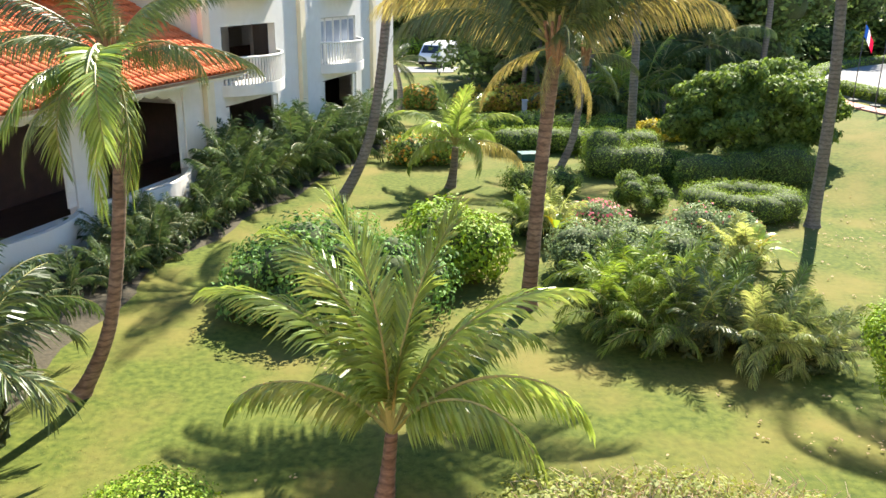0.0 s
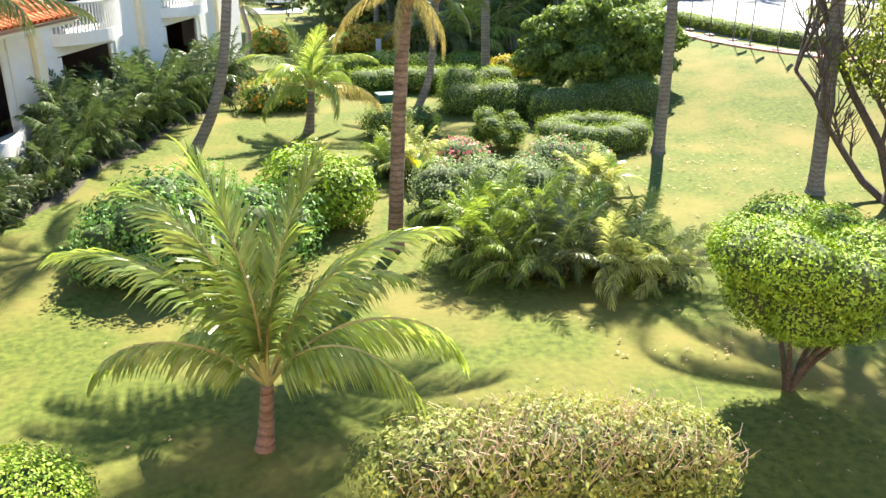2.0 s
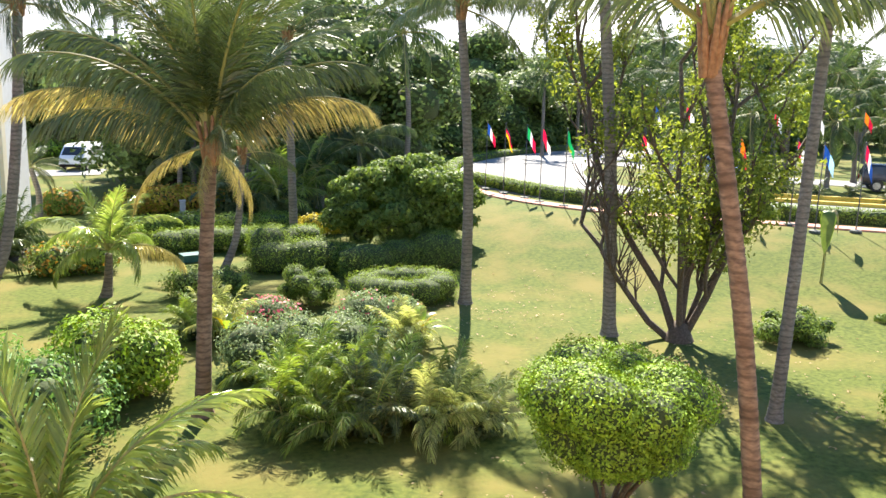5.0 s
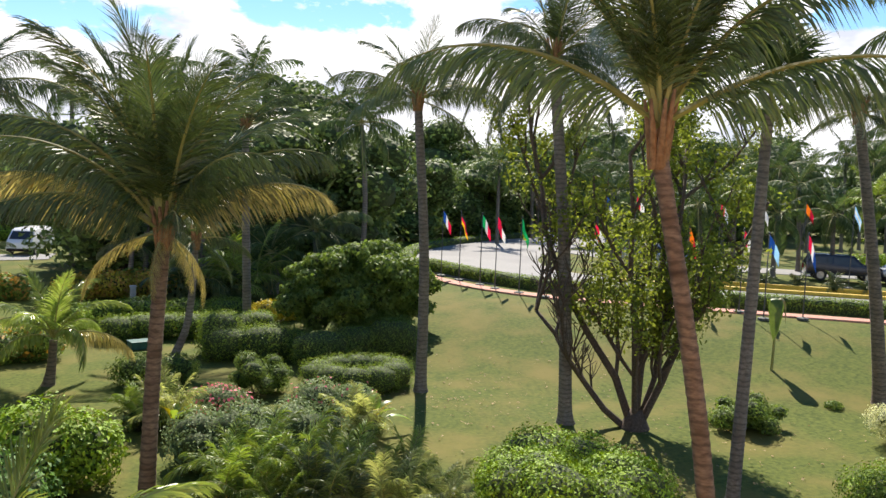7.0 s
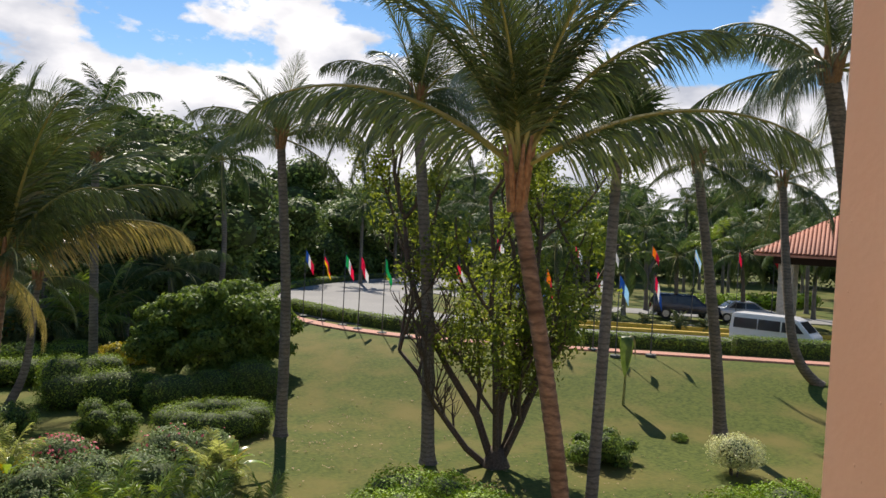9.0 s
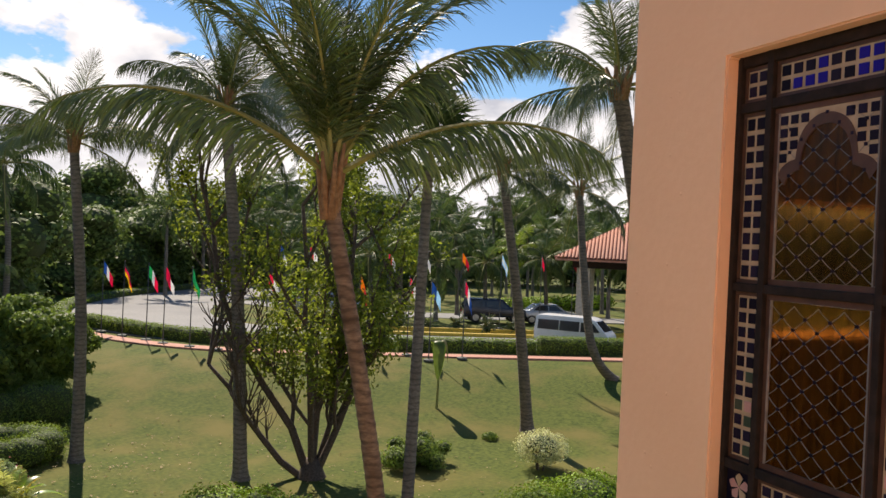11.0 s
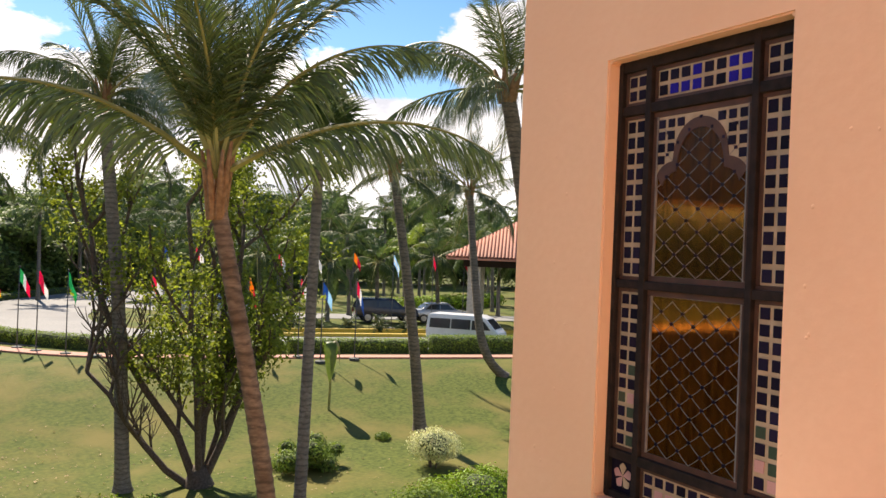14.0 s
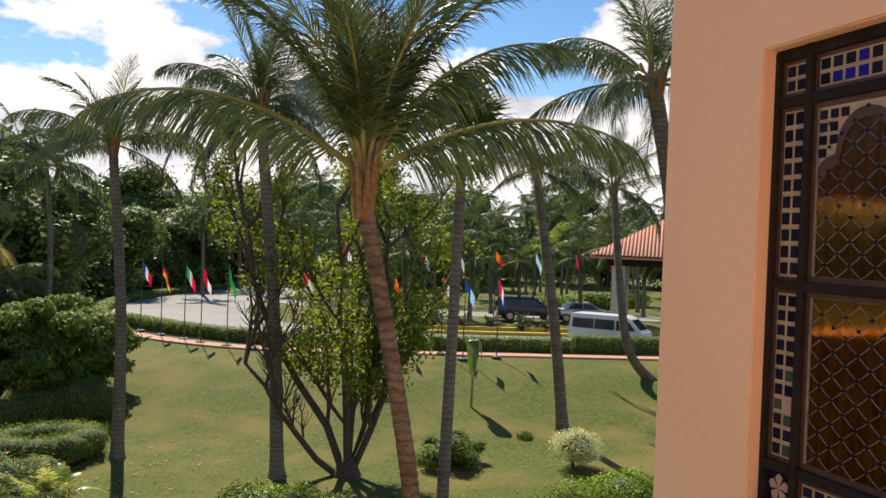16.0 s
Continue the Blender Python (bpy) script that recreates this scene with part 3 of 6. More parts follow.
palm(32.64, 18.07, [(-1.0, 0.7, 2.0), (0.5, 2.5, 8.5)], 0.22, 0.16, 17, 4.2, 19, "coconut palm with a swept trunk beside the drive", M_TRUNK, el1=-10)
palm(19.95, 9.6, [(-0.1, 0.2, 4.0), (-0.5, 0.72, 8.4), (-0.8, 1.2, 11.3)], 0.26, 0.2, 18, 4.2, 21, "stout coconut palm close to the wing wall", M_TRUNK, el1=-15)
bent = palm(-6.39, 12.57, [(0.6, 0.29, 1.4), (0.98, 0.45, 4.0), (1.02, 0.47, 5.7)], 0.125, 0.1, 8, 2.4, 23, "coconut palm with curved trunk and drooping leaves", M_TRUNKR, el0=80, el1=30, flare=1.9)
for az, el, L, k in ((165, 30, 2.9, 3), (-165, 10, 2.7, 4), (150, -10, 2.8, 5), (120, 28, 2.4, 3), (-90, 30, 2.5, 3), (80, 20, 2.3, 4), (-120, -20, 2.3, 5), (175, -30, 2.6, 5)):
    leaf_at(bent, Vector((1.02, 0.47, 5.75)), az, el, L, (S_YOUNG if abs(az) > 130 else S_COCO)[k], az % 30 - 15)
for az, el, L in ((166, 24, 3.1), (-172, 8, 2.6)):
    leaf_at(bent, Vector((1.02, 0.47, 5.75)), az, el, L, S_YOUNG[6], 10)
palm(-3.6, 25.9, [(0.7, 0.1, 1.3), (1.2, 0.14, 2.9), (1.6, 0.2, 6.0), (1.8, 0.2, 9.0)], 0.18, 0.13, 16, 3.4, 25, "tall coconut palm beside the hotel wing", M_TRUNKG, el1=-20)
palm(0.08, 28.24, [(0.1, 0, 0.7), (0.15, 0, 1.5)], 0.15, 0.11, 14, 2.7, 27, "small young coconut palm on the lawn", M_TRUNK, S_YOUNG[:4], el0=85, el1=22, husk=False, yellow=1)
palm(3.6, 28.70, [(0.4, 0.0, 0.7), (0.85, 0.0, 2.0), (1.05, -0.1, 4.6)], 0.17, 0.10, 10, 2.2, 29, "slender palm with a bent grey trunk", M_TRUNKG)
palm(8.11, 35.95, [(-0.1, 0.1, 4.0), (-0.2, 0.2, 9.0)], 0.2, 0.15, 17, 3.2, 31, "tall coconut palm behind the clipped hedge", M_TRUNKG, el1=-5)


def fan_leaf(seed, L=1.0, n=26):
    """A fan leaf: stalk and a pleated half-disc of pointed blades."""
    r = random.Random(seed)
    vs, fs = tube([(0, 0, 0), (0.5 * L, 0, 0.05), (L * 0.9, 0, 0)], [0.022, 0.016, 0.012], 4, False)
    c = Vector((L * 0.9, 0, 0))
    for i in range(n):
        a = radians(-115 + 230 * i / (n - 1))
        d = Vector((math.cos(a), math.sin(a), 0.12 * math.cos(i * math.pi)))
        s = Vector((-math.sin(a), math.cos(a), 0)) * 0.05
        ln = L * 0.85 * (0.75 + 0.25 * math.cos(a)) * r.uniform(0.9, 1.06)
        b = len(vs)
        vs += [c, c + d * ln * 0.55 - s, c + d * ln * 0.55 + s, c + d * ln - Vector((0, 0, ln * 0.22))]
        fs += [(b, b + 1, b + 2), (b + 1, b + 3, b + 2)]
    me = mesh_of("fan_leaf", vs, fs)
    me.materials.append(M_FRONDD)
    return me


fanpalm = palm(13.58, 12.66, [(0.02, -0.1, 4.0), (0.07, -0.17, 9.1)], 0.15, 0.11, 0, 1.0, 15, "leaning fan palm with smooth pale trunk", M_TRUNKG, husk=False)
FAN = [fan_leaf(i) for i in range(3)]
rr = random.Random(4)
for i in range(30):
    leaf_at(fanpalm, Vector((0.07, -0.17, 9.1 + 0.15 * (i % 4))), i * 137.5, 80 - i * 3.6 + rr.uniform(-8, 8), 3 * rr.uniform(0.85, 1.1), FAN[i % 3])

# shrubs of the garden beds
TOPI = [(0.95 * math.cos(k * 0.785), 0.9 * math.sin(k * 0.785), 2.28 + 0.1 * (k % 3), 0.68, 0.68, 0.5) for k in range(8)] + [(0.66 * math.cos(k * 1.047), 0.64 * math.sin(k * 1.047), 1.75, 0.66, 0.64, 0.55) for k in range(6)] + [(0.5, -0.35, 2.5, 0.6, 0.5, 0.36), (-0.55, 0.0, 2.52, 0.62, 0.6, 0.4), (0.1, 0.6, 2.42, 0.7, 0.5, 0.36), (0.25, -0.1, 1.28, 0.45, 0.45, 0.42), (-0.25, 0.1, 1.3, 0.42, 0.42, 0.4)]
topi = bush(7.42, 10.16, TOPI, 56000, 0.066, M_LEAFB, "clipped bowl-shaped topiary tree with bright green leaves", 1, "topiary tree", "topiary_tree", nstem=0, shell=0.24, fill=0.8)
stems(topi, 1.25, 0.75, 7, 5, 0.06, M_BARK, 0.03)
bush(-2.4, 17.0, lumps(24, 2.5, 1.8, 0.85, 0.75, 0.8, 5) + [(-1.7, -0.8, 0.35, 0.9, 0.8, 0.4)], 17000, 0.13, M_LEAFJ, "broad mound of glossy green schefflera", 2)
bush(0.2, 18.6, [(-0.4, 0, 1.0, 1.0, 0.9, 1.1), (0.5, 0.3, 0.8, 0.9, 0.9, 0.9)], 6000, 0.13, M_LEAFB, "bright light green shrub beside the mound", 22)
bush(4.6, 19.2, lumps(22, 2.2, 1.25, 0.6, 0.6, 0.62, 7) + [(-1.0, -0.5, 0.4, 0.8, 0.7, 0.4)], 14000, 0.08, M_LEAFG, "rounded shrub with pale flecked leaves", 3)
bush(4.3, 23.0, [(0.1, 0, 0.45, 0.9, 0.7, 0.5)], 3500, 0.08, M_LEAFG, "low shrub with pink flowers", 4, extra=[("blossom", M_PINK, 0.07, 0.11)])
areca(2.9, 22.2, 30, 1.15, 5, "strappy yellow-green ornamental clump", S_PALE, el0=88, el1=15, spread=0.3, canes=6)
areca(2.2, 22.6, 24, 1.0, 6, "strappy yellow-green ornamental clump", S_ARECAL, el0=88, el1=15, spread=0.25, canes=5)
bush(7.5, 22.3, [(-0.4, 0, 0.5, 0.9, 0.8, 0.6), (0.6, -0.3, 0.45, 0.8, 0.7, 0.5)], 7000, 0.08, M_LEAFG, "spreading shrub with reddish flowers", 6, extra=[("blossom", M_PINK, 0.015, 0.1)])
areca(7.6, 19.9, 26, 1.1, 7, "broad clump with yellow tipped leaves", S_PALE, el0=88, el1=15, spread=0.25, canes=6)


def broad_plant(x, y, leaves, mat, label):
    """Broad glossy leaves on stalks from one foot; leaves: (az, el, length, width, own material or None)."""
    e = thing("broadleaf_plant", x, y, gz(x, y), label, "plant")
    for k, (az, el, ln, w, own) in enumerate(leaves):
        d, up = Vector((math.sin(radians(az)), math.cos(radians(az)), 0)), Vector((0, 0, 1))
        side = Vector((d.y, -d.x, 0))
        foot = d * 0.06
        knee = foot + d * ln * 0.25 * math.cos(radians(el)) + up * (0.35 + ln * 0.45 * math.sin(radians(el)))
        vs, fs = tube([foot - up * 0.03, foot.lerp(knee, 0.5) + up * 0.06, knee], [0.022, 0.018, 0.012], 6)
        put("stalk", mesh_of("stalk", vs, fs, True), M_RACHIS, e)
        vs, fs, n = [], [], 10
        q, ang = knee, radians(el)
        for i in range(n + 1):
            u = i / n
            hw = w * 0.5 * math.sin(math.pi * min(1, 0.04 + 0.96 * u) ** 0.8)
            nrm = up * math.cos(ang) - d * math.sin(ang)
            vs += [q - side * hw + nrm * hw * 0.3, q, q + side * hw + nrm * hw * 0.3]
            q = q + (d * math.cos(ang) + up * math.sin(ang)) * ln / n
            ang -= radians(5.5)
        for i in range(n):
            for j in range(2):
                fs.append((i * 3 + j, i * 3 + j + 1, i * 3 + j + 4, i * 3 + j + 3))
        put("leaf", mesh_of("leaf", vs, fs, True), own or mat, e)


M_BROAD = material("broad glossy leaf", (0.13, 0.22, 0.03), (0.24, 0.34, 0.06), 5, 0.3, 0.0, vary=0.3, trans=0.3)
broad_plant(8.15, 20.25, [(92, 12, 0.85, 0.22, None), (10, 62, 0.7, 0.34, None), (-40, 55, 0.65, 0.3, None), (60, 48, 0.6, 0.28, None), (150, 50, 0.6, 0.26, None), (-110, 45, 0.6, 0.26, None), (-160, 58, 0.55, 0.24, M_LEAFY), (120, 70, 0.5, 0.2, M_LEAFO), (-70, 68, 0.7, 0.3, None), (30, 30, 0.6, 0.26, None), (-10, 40, 0.6, 0.26, M_LEAFY)], M_BROAD, "bushy plant with broad lime leaves, some turning yellow and orange")
broad_plant(3.0, 21.5, [(k * 47 % 360, 35 + k * 7 % 40, 0.6, 0.2, M_LEAFY if k % 4 == 1 else None) for k in range(11)], M_BROAD, "bushy plant with broad lime leaves beside the pink flowers")
bush(9.3, 25.2, [(0.1 + 1.35 * math.cos(a), 0.95 * math.sin(a), 0.45, 0.62, 0.55, 0.45) for a in [k * 0.628 for k in range(10)]], 16000, 0.06, M_LEAF, "clipped flat-topped oval ring hedge", 8, "hedge", "ring_hedge", shell=0.2, nstem=0, boxy=4)
bush(6.1, 25.3, lumps(10, 0.95, 0.9, 0.65, 0.6, 0.35, 6), 8000, 0.07, M_LEAFD, "dense round dark green shrub", 9, shell=0.3)
bush(10.8, 28.6, [(-1.6, 0, 0.55, 1.2, 0.9, 0.6), (0.0, 0.2, 0.6, 1.3, 0.9, 0.65), (1.2, 0.0, 0.75, 1.1, 1.0, 0.8)], 14000, 0.08, M_LEAFD, "dark clipped hedge below the rounded tree", 10, "hedge", "hedge", shell=0.25, boxy=4)
bush(7.3, 30.3, [(-1.2, 0.2, 0.55, 1.0, 0.9, 0.65), (0.2, -0.2, 0.6, 1.2, 0.9, 0.7), (-1.3, 0.9, 0.85, 0.8, 0.8, 0.85), (1.4, 0.2, 0.5, 0.8, 0.8, 0.6)], 13000, 0.08, M_LEAF, "clipped hedge in sculpted steps", 11, "hedge", "hedge", shell=0.25, boxy=4)
rr = random.Random(44)
lob = []
for i in range(64):
    a, t = i * 2.39996, -0.8 + 1.75 * (i + 0.5) / 64
    c, q, s = math.sqrt(max(0.05, 1 - t * t)) ** 0.6, rr.uniform(0.66, 1.12), rr.uniform(0.38, 0.82)
    lob.append((math.cos(a) * c * 2.75 * q, math.sin(a) * c * 1.9 * q, 2.0 + t * 1.75 * rr.uniform(0.8, 1.08), s, s, s * 0.62))
bush(11.6, 31.2, lob, 36000, 0.2, M_LEAFD, "broad rounded evergreen tree", 12, "tree", "broadleaf_tree", nstem=6, shell=0.5, fill=0.6)
bush(5.0, 34.9, [(-2.4 + 0.95 * k, 0.25 * math.sin(k), 0.5, 0.75, 0.8, 0.52) for k in range(7)], 16000, 0.08, M_LEAF, "long clipped hedge across the lawn", 13, "hedge", "hedge", shell=0.25, nstem=0, boxy=4)
bush(-1.0, 32.0, [(-0.6, 0, 0.5, 1.0, 0.9, 0.7), (0.7, 0.2, 0.6, 1.0, 0.9, 0.75)], 5000, 0.12, M_LEAFD, "dark reddish shrub bed", 14, extra=[("yellow_leaf", M_LEAFO, 0.05, 0.2)])
dry = bush(2.7, 7.85, [(-1.35, 0.1, 0.8, 1.05, 0.85, 0.7), (0.1, 0.1, 0.85, 1.25, 0.9, 0.72), (1.5, 0.0, 0.75, 0.95, 0.8, 0.62)], 15000, 0.085, M_LEAFO2, "clipped shrub with dry brown twigs showing", 15)
rr = random.Random(12)
vs, fs = [], []
for i in range(1000):
    cx = rr.uniform(-1.9, 2.2)
    a, h = rr.uniform(0, 6.28), rr.uniform(0.9, 1.62) * (1 - 0.05 * cx * cx)
    p = Vector((cx + 0.1 * math.cos(a), rr.uniform(-0.6, 0.6), h - 0.26))
    v, q = tube([p, p + Vector((math.cos(a) * 0.12, math.sin(a) * 0.12, 0.2)), p + Vector((math.cos(a + 0.9) * 0.2, math.sin(a + 0.9) * 0.2, 0.3))], [0.0065, 0.005, 0.003], 3)
    o = len(vs)
    vs += v
    fs += [tuple(k + o for k in t) for t in q]
tagged(put("dry_twig", mesh_of("dry_twig", vs, fs), material("dry twig", (0.44, 0.33, 0.21), (0.60, 0.48, 0.34), 20, 0.9, 0.0), dry), kind="stuff")
bush(-3.5, 8.2, [(0, 0, 0.6, 0.85, 0.8, 0.75)], 9000, 0.06, M_LEAFB, "small round clipped green shrub", 16, shell=0.25)
bush(18.9, 17.3, lumps(9, 1.3, 1.0, 0.55, 0.35, 0.4, 3), 5000, 0.1, M_LEAFD, "low dark shrub under the open tree", 17)
bush(21.5, 14.3, [(0, 0, 0.75, 0.85, 0.8, 0.5), (0.3, 0.1, 0.55, 0.7, 0.7, 0.4)], 6000, 0.07, M_CREAM, "small cream variegated shrub", 18, nstem=7)
bush(17.5, 10.7, [(-1.0, 0.2, 0.6, 1.3, 1.0, 0.7), (0.8, 0, 0.6, 1.3, 1.0, 0.7)], 10000, 0.08, M_LEAFB, "bright green clipped shrub beside the wall", 19)
bush(14.9, 10.0, [(0, 0, 0.9, 0.6, 0.6, 0.9)], 4000, 0.09, M_LEAF, "upright green shrub on the lawn", 20)
for i, (x, y, n, L, me) in enumerate([(3.5, 15.7, 34, 1.25, S_ARECAL), (4.2, 15.1, 36, 1.2, S_ARECAL), (5.0, 14.9, 36, 1.2, S_ARECA), (4.5, 16.2, 34, 1.45, S_ARECAL), (5.5, 15.8, 32, 1.3, S_ARECAL), (3.8, 16.6, 30, 1.4, S_ARECAL)]):
    areca(x, y, n, L, 41 + i, "feathery green cane palm clump", me, el0=88, el1=12, spread=0.38, canes=7)
for i, (x, y, n, L) in enumerate([(6.2, 14.5, 34, 1.1), (6.8, 15.2, 34, 1.15), (7.2, 14.3, 28, 0.95), (6.1, 15.6, 28, 1.1)]):
    areca(x, y, n, L, 51 + i, "pale variegated cane palm clump", S_PALE if i % 2 == 0 else S_ARECAL, el0=88, el1=10, spread=0.35, canes=7)

# the open tree with many stems on the lawn
def open_tree(x, y):
    e = thing("open_tree", x, y, gz(x, y), "open many-stemmed tree with sparse small leaves", "tree")
    rnd = random.Random(77)
    tips = []

    def limb(p, d, length, r, depth, nm):
        pts, q, v = [p], p, d.normalized()
        n = 5
        for i in range(n):
            v = (v + Vector((rnd.uniform(-0.24, 0.24), rnd.uniform(-0.24, 0.24), rnd.uniform(0.0, 0.2)))).normalized()
            q = q + v * length / n
            pts.append(q)
        vs, fs = tube(pts, [r * (1 - 0.10 * i) for i in range(n + 1)], 7)
        store.setdefault(nm, []).append((vs, fs))
        if depth == 0:
            tips.extend(pts[2:])
            return
        tips.extend(pts[3:])
        for k in range(7 if depth > 1 else 4):
            j = rnd.choice([1, 2, 3, 4, 5])
            a = rnd.uniform(0, 6.28)
            side = Vector((math.cos(a), math.sin(a), rnd.uniform(0.2, 0.9)))
            limb(pts[j], v * 0.75 + side * 0.9, length * (rnd.uniform(0.26, 0.42) if leafy else rnd.uniform(0.42, 0.62)), r * 0.52, depth - 1, nm)

    for i, (dx, dy, dz, ln, r) in enumerate([(-1.0, 0.75, 0.7, 4.4, 0.13), (-0.30, 0.20, 1, 8.0, 0.15), (-0.05, 0.05, 1.1, 9.0, 0.15), (0.36, -0.24, 1, 7.6, 0.14), (0.18, 0.28, 1.1, 8.6, 0.13), (-0.14, -0.22, 1.1, 8.2, 0.12), (0.30, 0.1, 1.1, 7.8, 0.11)]):
        store, leafy = {}, i > 0
        limb(Vector((dx * 0.16, dy * 0.16, -0.05)), Vector((dx, dy, dz)), ln, r * 0.85, 2 if i else 3, "limb")
        vs, fs = [], []
        for a, b in store["limb"]:
            o = len(vs)
            vs += a
            fs += [tuple(k + o for k in t) for t in b]
        put("limb", mesh_of("limb", vs, fs, True), M_BARK, e)
        if i == 0:
            tips.clear()
    vs, fs = tube([(0, 0, -0.1), (0, 0, 0.2), (0, 0, 0.55)], [0.5, 0.36, 0.22], 10)
    put("trunk", mesh_of("trunk", vs, fs, True), M_BARK, e)
    tips = [t for t in tips if t.z > 1.4]
    pick = random.Random(12)
    lob = [(t.x * 1.12, t.y * 1.12, t.z, q, q, q * 0.9) for t in tips for q in [pick.uniform(0.3, 0.62)] if pick.random() < 0.30 + 0.055 * t.z]
    put("foliage", quads_mesh("foliage", leaf_cloud(lob, 25000, 0.14, 5, 0.95, 0.55)), leafmat("open tree leaf", (0.080, 0.118, 0.021), (0.200, 0.245, 0.044), 0.65), e)
    return e


open_tree(15.48, 18.27)


# the plant with one large hanging leaf, on the bank
def paddle_plant(x, y):
    e = thing("banana_plant", x, y, gz(x, y), "thin banana plant with one drooping leaf", "plant")
    path = bezier([(0, 0, -0.03), (0.03, 0, 1.2), (0.0, 0.05, 2.3), (0.1, 0.0, 2.6)], 10)
    vs, fs = tube(path, [0.06 - 0.004 * i for i in range(10)], 7)
    put("stem", mesh_of("stem", vs, fs, True), M_RACHIS, e)
    for k, (a, ln, w, d) in enumerate([(0.72, 1.6, 0.27, 1.0), (3.86, 1.4, 0.22, 0.8), (5.2, 0.8, 0.16, 0.4)]):
        vs, fs = [], []
        for i in range(9):
            u = i / 8
            c = Vector((math.cos(a) * 0.35 * math.sin(u * 1.6), math.sin(a) * 0.35 * math.sin(u * 1.6), 2.55 + 0.25 * math.sin(u * 3.14) - u * u * ln))
            t = Vector((-math.sin(a), math.cos(a), 0)) * (w * math.sin(math.pi * min(1, 0.06 + u * 0.94)) ** 0.7)
            vs += [c - t + Vector((0, 0, -0.05)), c, c + t + Vector((0, 0, -0.05))]
        for i in range(8):
            for j in range(2):
                fs.append((i * 3 + j, i * 3 + j + 1, i * 3 + j + 4, i * 3 + j + 3))
        put("leaf", mesh_of("leaf", vs, fs, True), material("banana leaf", (0.07, 0.12, 0.024), (0.13, 0.19, 0.045), 5, 0.4, 0.0, trans=0.2) if k < 2 else M_FRONDY, e)


paddle_plant(23.73, 20.73)

# more shrubs and small things of the beds
bush(3.0, 46.5, [(-1.5, 0, 0.6, 1.2, 0.9, 0.7), (0.3, 0, 0.7, 1.3, 0.9, 0.75), (2.0, 0.3, 0.6, 1.2, 0.9, 0.7)], 4000, 0.2, M_LEAFY, "yellow croton hedge at the lawn's end", 61, "hedge", "croton_hedge", extra=[("orange_leaf", M_LEAFO, 0.3, 0.2)])
bush(-1.4, 47.0, [(-0.6, 0, 0.6, 0.8, 0.7, 0.7), (0.4, 0, 0.5, 0.8, 0.7, 0.6)], 4000, 0.2, M_LEAF, "green shrub bed beside the service road", 62, extra=[("orange_leaf", M_LEAFO, 0.15, 0.2)])
bush(6.2, 48.5, [(-1.5, 0, 0.6, 1.4, 1, 0.7), (1.0, 0, 0.6, 1.4, 1, 0.7)], 3500, 0.2, M_LEAFO, "orange croton hedge before the wood", 63, "hedge", "croton_hedge", extra=[("green_leaf", M_LEAF, 0.5, 0.2)])
bush(9.6, 36.4, [(-0.5, 0, 0.55, 0.9, 0.6, 0.5), (0.7, 0, 0.5, 0.8, 0.6, 0.45)], 2500, 0.15, M_LEAFY, "low bed of bright yellow leaves", 64, "plant")
bush(2.7, 27.6, [(0, 0, 0.45, 0.9, 0.8, 0.55), (1.2, 0.2, 0.4, 0.8, 0.7, 0.5)], 4000, 0.1, M_LEAFD, "low dark shrub in palm shade", 65)
bush(4.0, 39.5, [(-2.0, 0, 0.45, 1.2, 0.9, 0.5), (0, 0.3, 0.5, 1.3, 0.9, 0.55), (2.0, 0, 0.45, 1.3, 0.9, 0.5), (4.0, 0.2, 0.45, 1.3, 0.9, 0.5)], 9000, 0.12, M_LEAF, "long low clipped hedge behind the lawn", 66, "hedge", "hedge", nstem=0)
bush(1.0, 37.8, [(0, 0, 0.5, 0.8, 0.8, 0.6)], 2500, 0.12, M_LEAFB, "small bright green shrub by the hedge", 67)
bush(22.9, 17.44, [(0, 0, 0.1, 0.3, 0.25, 0.16)], 500, 0.09, M_LEAFD, "small low tuft on the bank", 68, "plant", "plant_tuft", nstem=0, core=False)
areca(9.3, 42.0, 20, 3.0, 71, "broad feathery palm shrub before the wood", S_ARECAL, spread=0.6)
areca(6.9, 43.5, 18, 2.6, 72, "broad feathery palm shrub before the wood", S_ARECA, spread=0.6)


def garden_light(x, y, w=0.75):
    e = thing("utility_box", x, y, gz(x, y), "low turquoise utility box in the hedge bed", "box", "utility boxes", rz=12)
    M_TURQ = material("turquoise plastic", (0.012, 0.085, 0.08), (0.022, 0.12, 0.11), 6, 0.5, 0.05)
    part("body", box(-w / 2, -0.3, 0, w / 2, 0.3, 0.26, 0.02), M_TURQ, e)
    part("lid", box(-w / 2 - 0.03, -0.33, 0.262, w / 2 + 0.03, 0.33, 0.31, 0.015), M_TURQ, e)


garden_light(3.3, 33.2)
garden_light(3.29, 42.6, 0.9)
garden_light(8.9, 31.6, 0.9)
post = thing("service_post", 4.1, 44.6, 0, "short grey plastic service post", "post")
part("body", box(-0.14, -0.12, 0, 0.14, 0.12, 0.85, 0.03), material("grey plastic", (0.4, 0.42, 0.42), (0.5, 0.5, 0.5), 6, 0.6, 0.0), post)
part("cap", box(-0.17, -0.15, 0.852, 0.17, 0.15, 0.93, 0.03), material("grey plastic", (0.4, 0.42, 0.42), (0.5, 0.5, 0.5), 6, 0.6, 0.0), post)

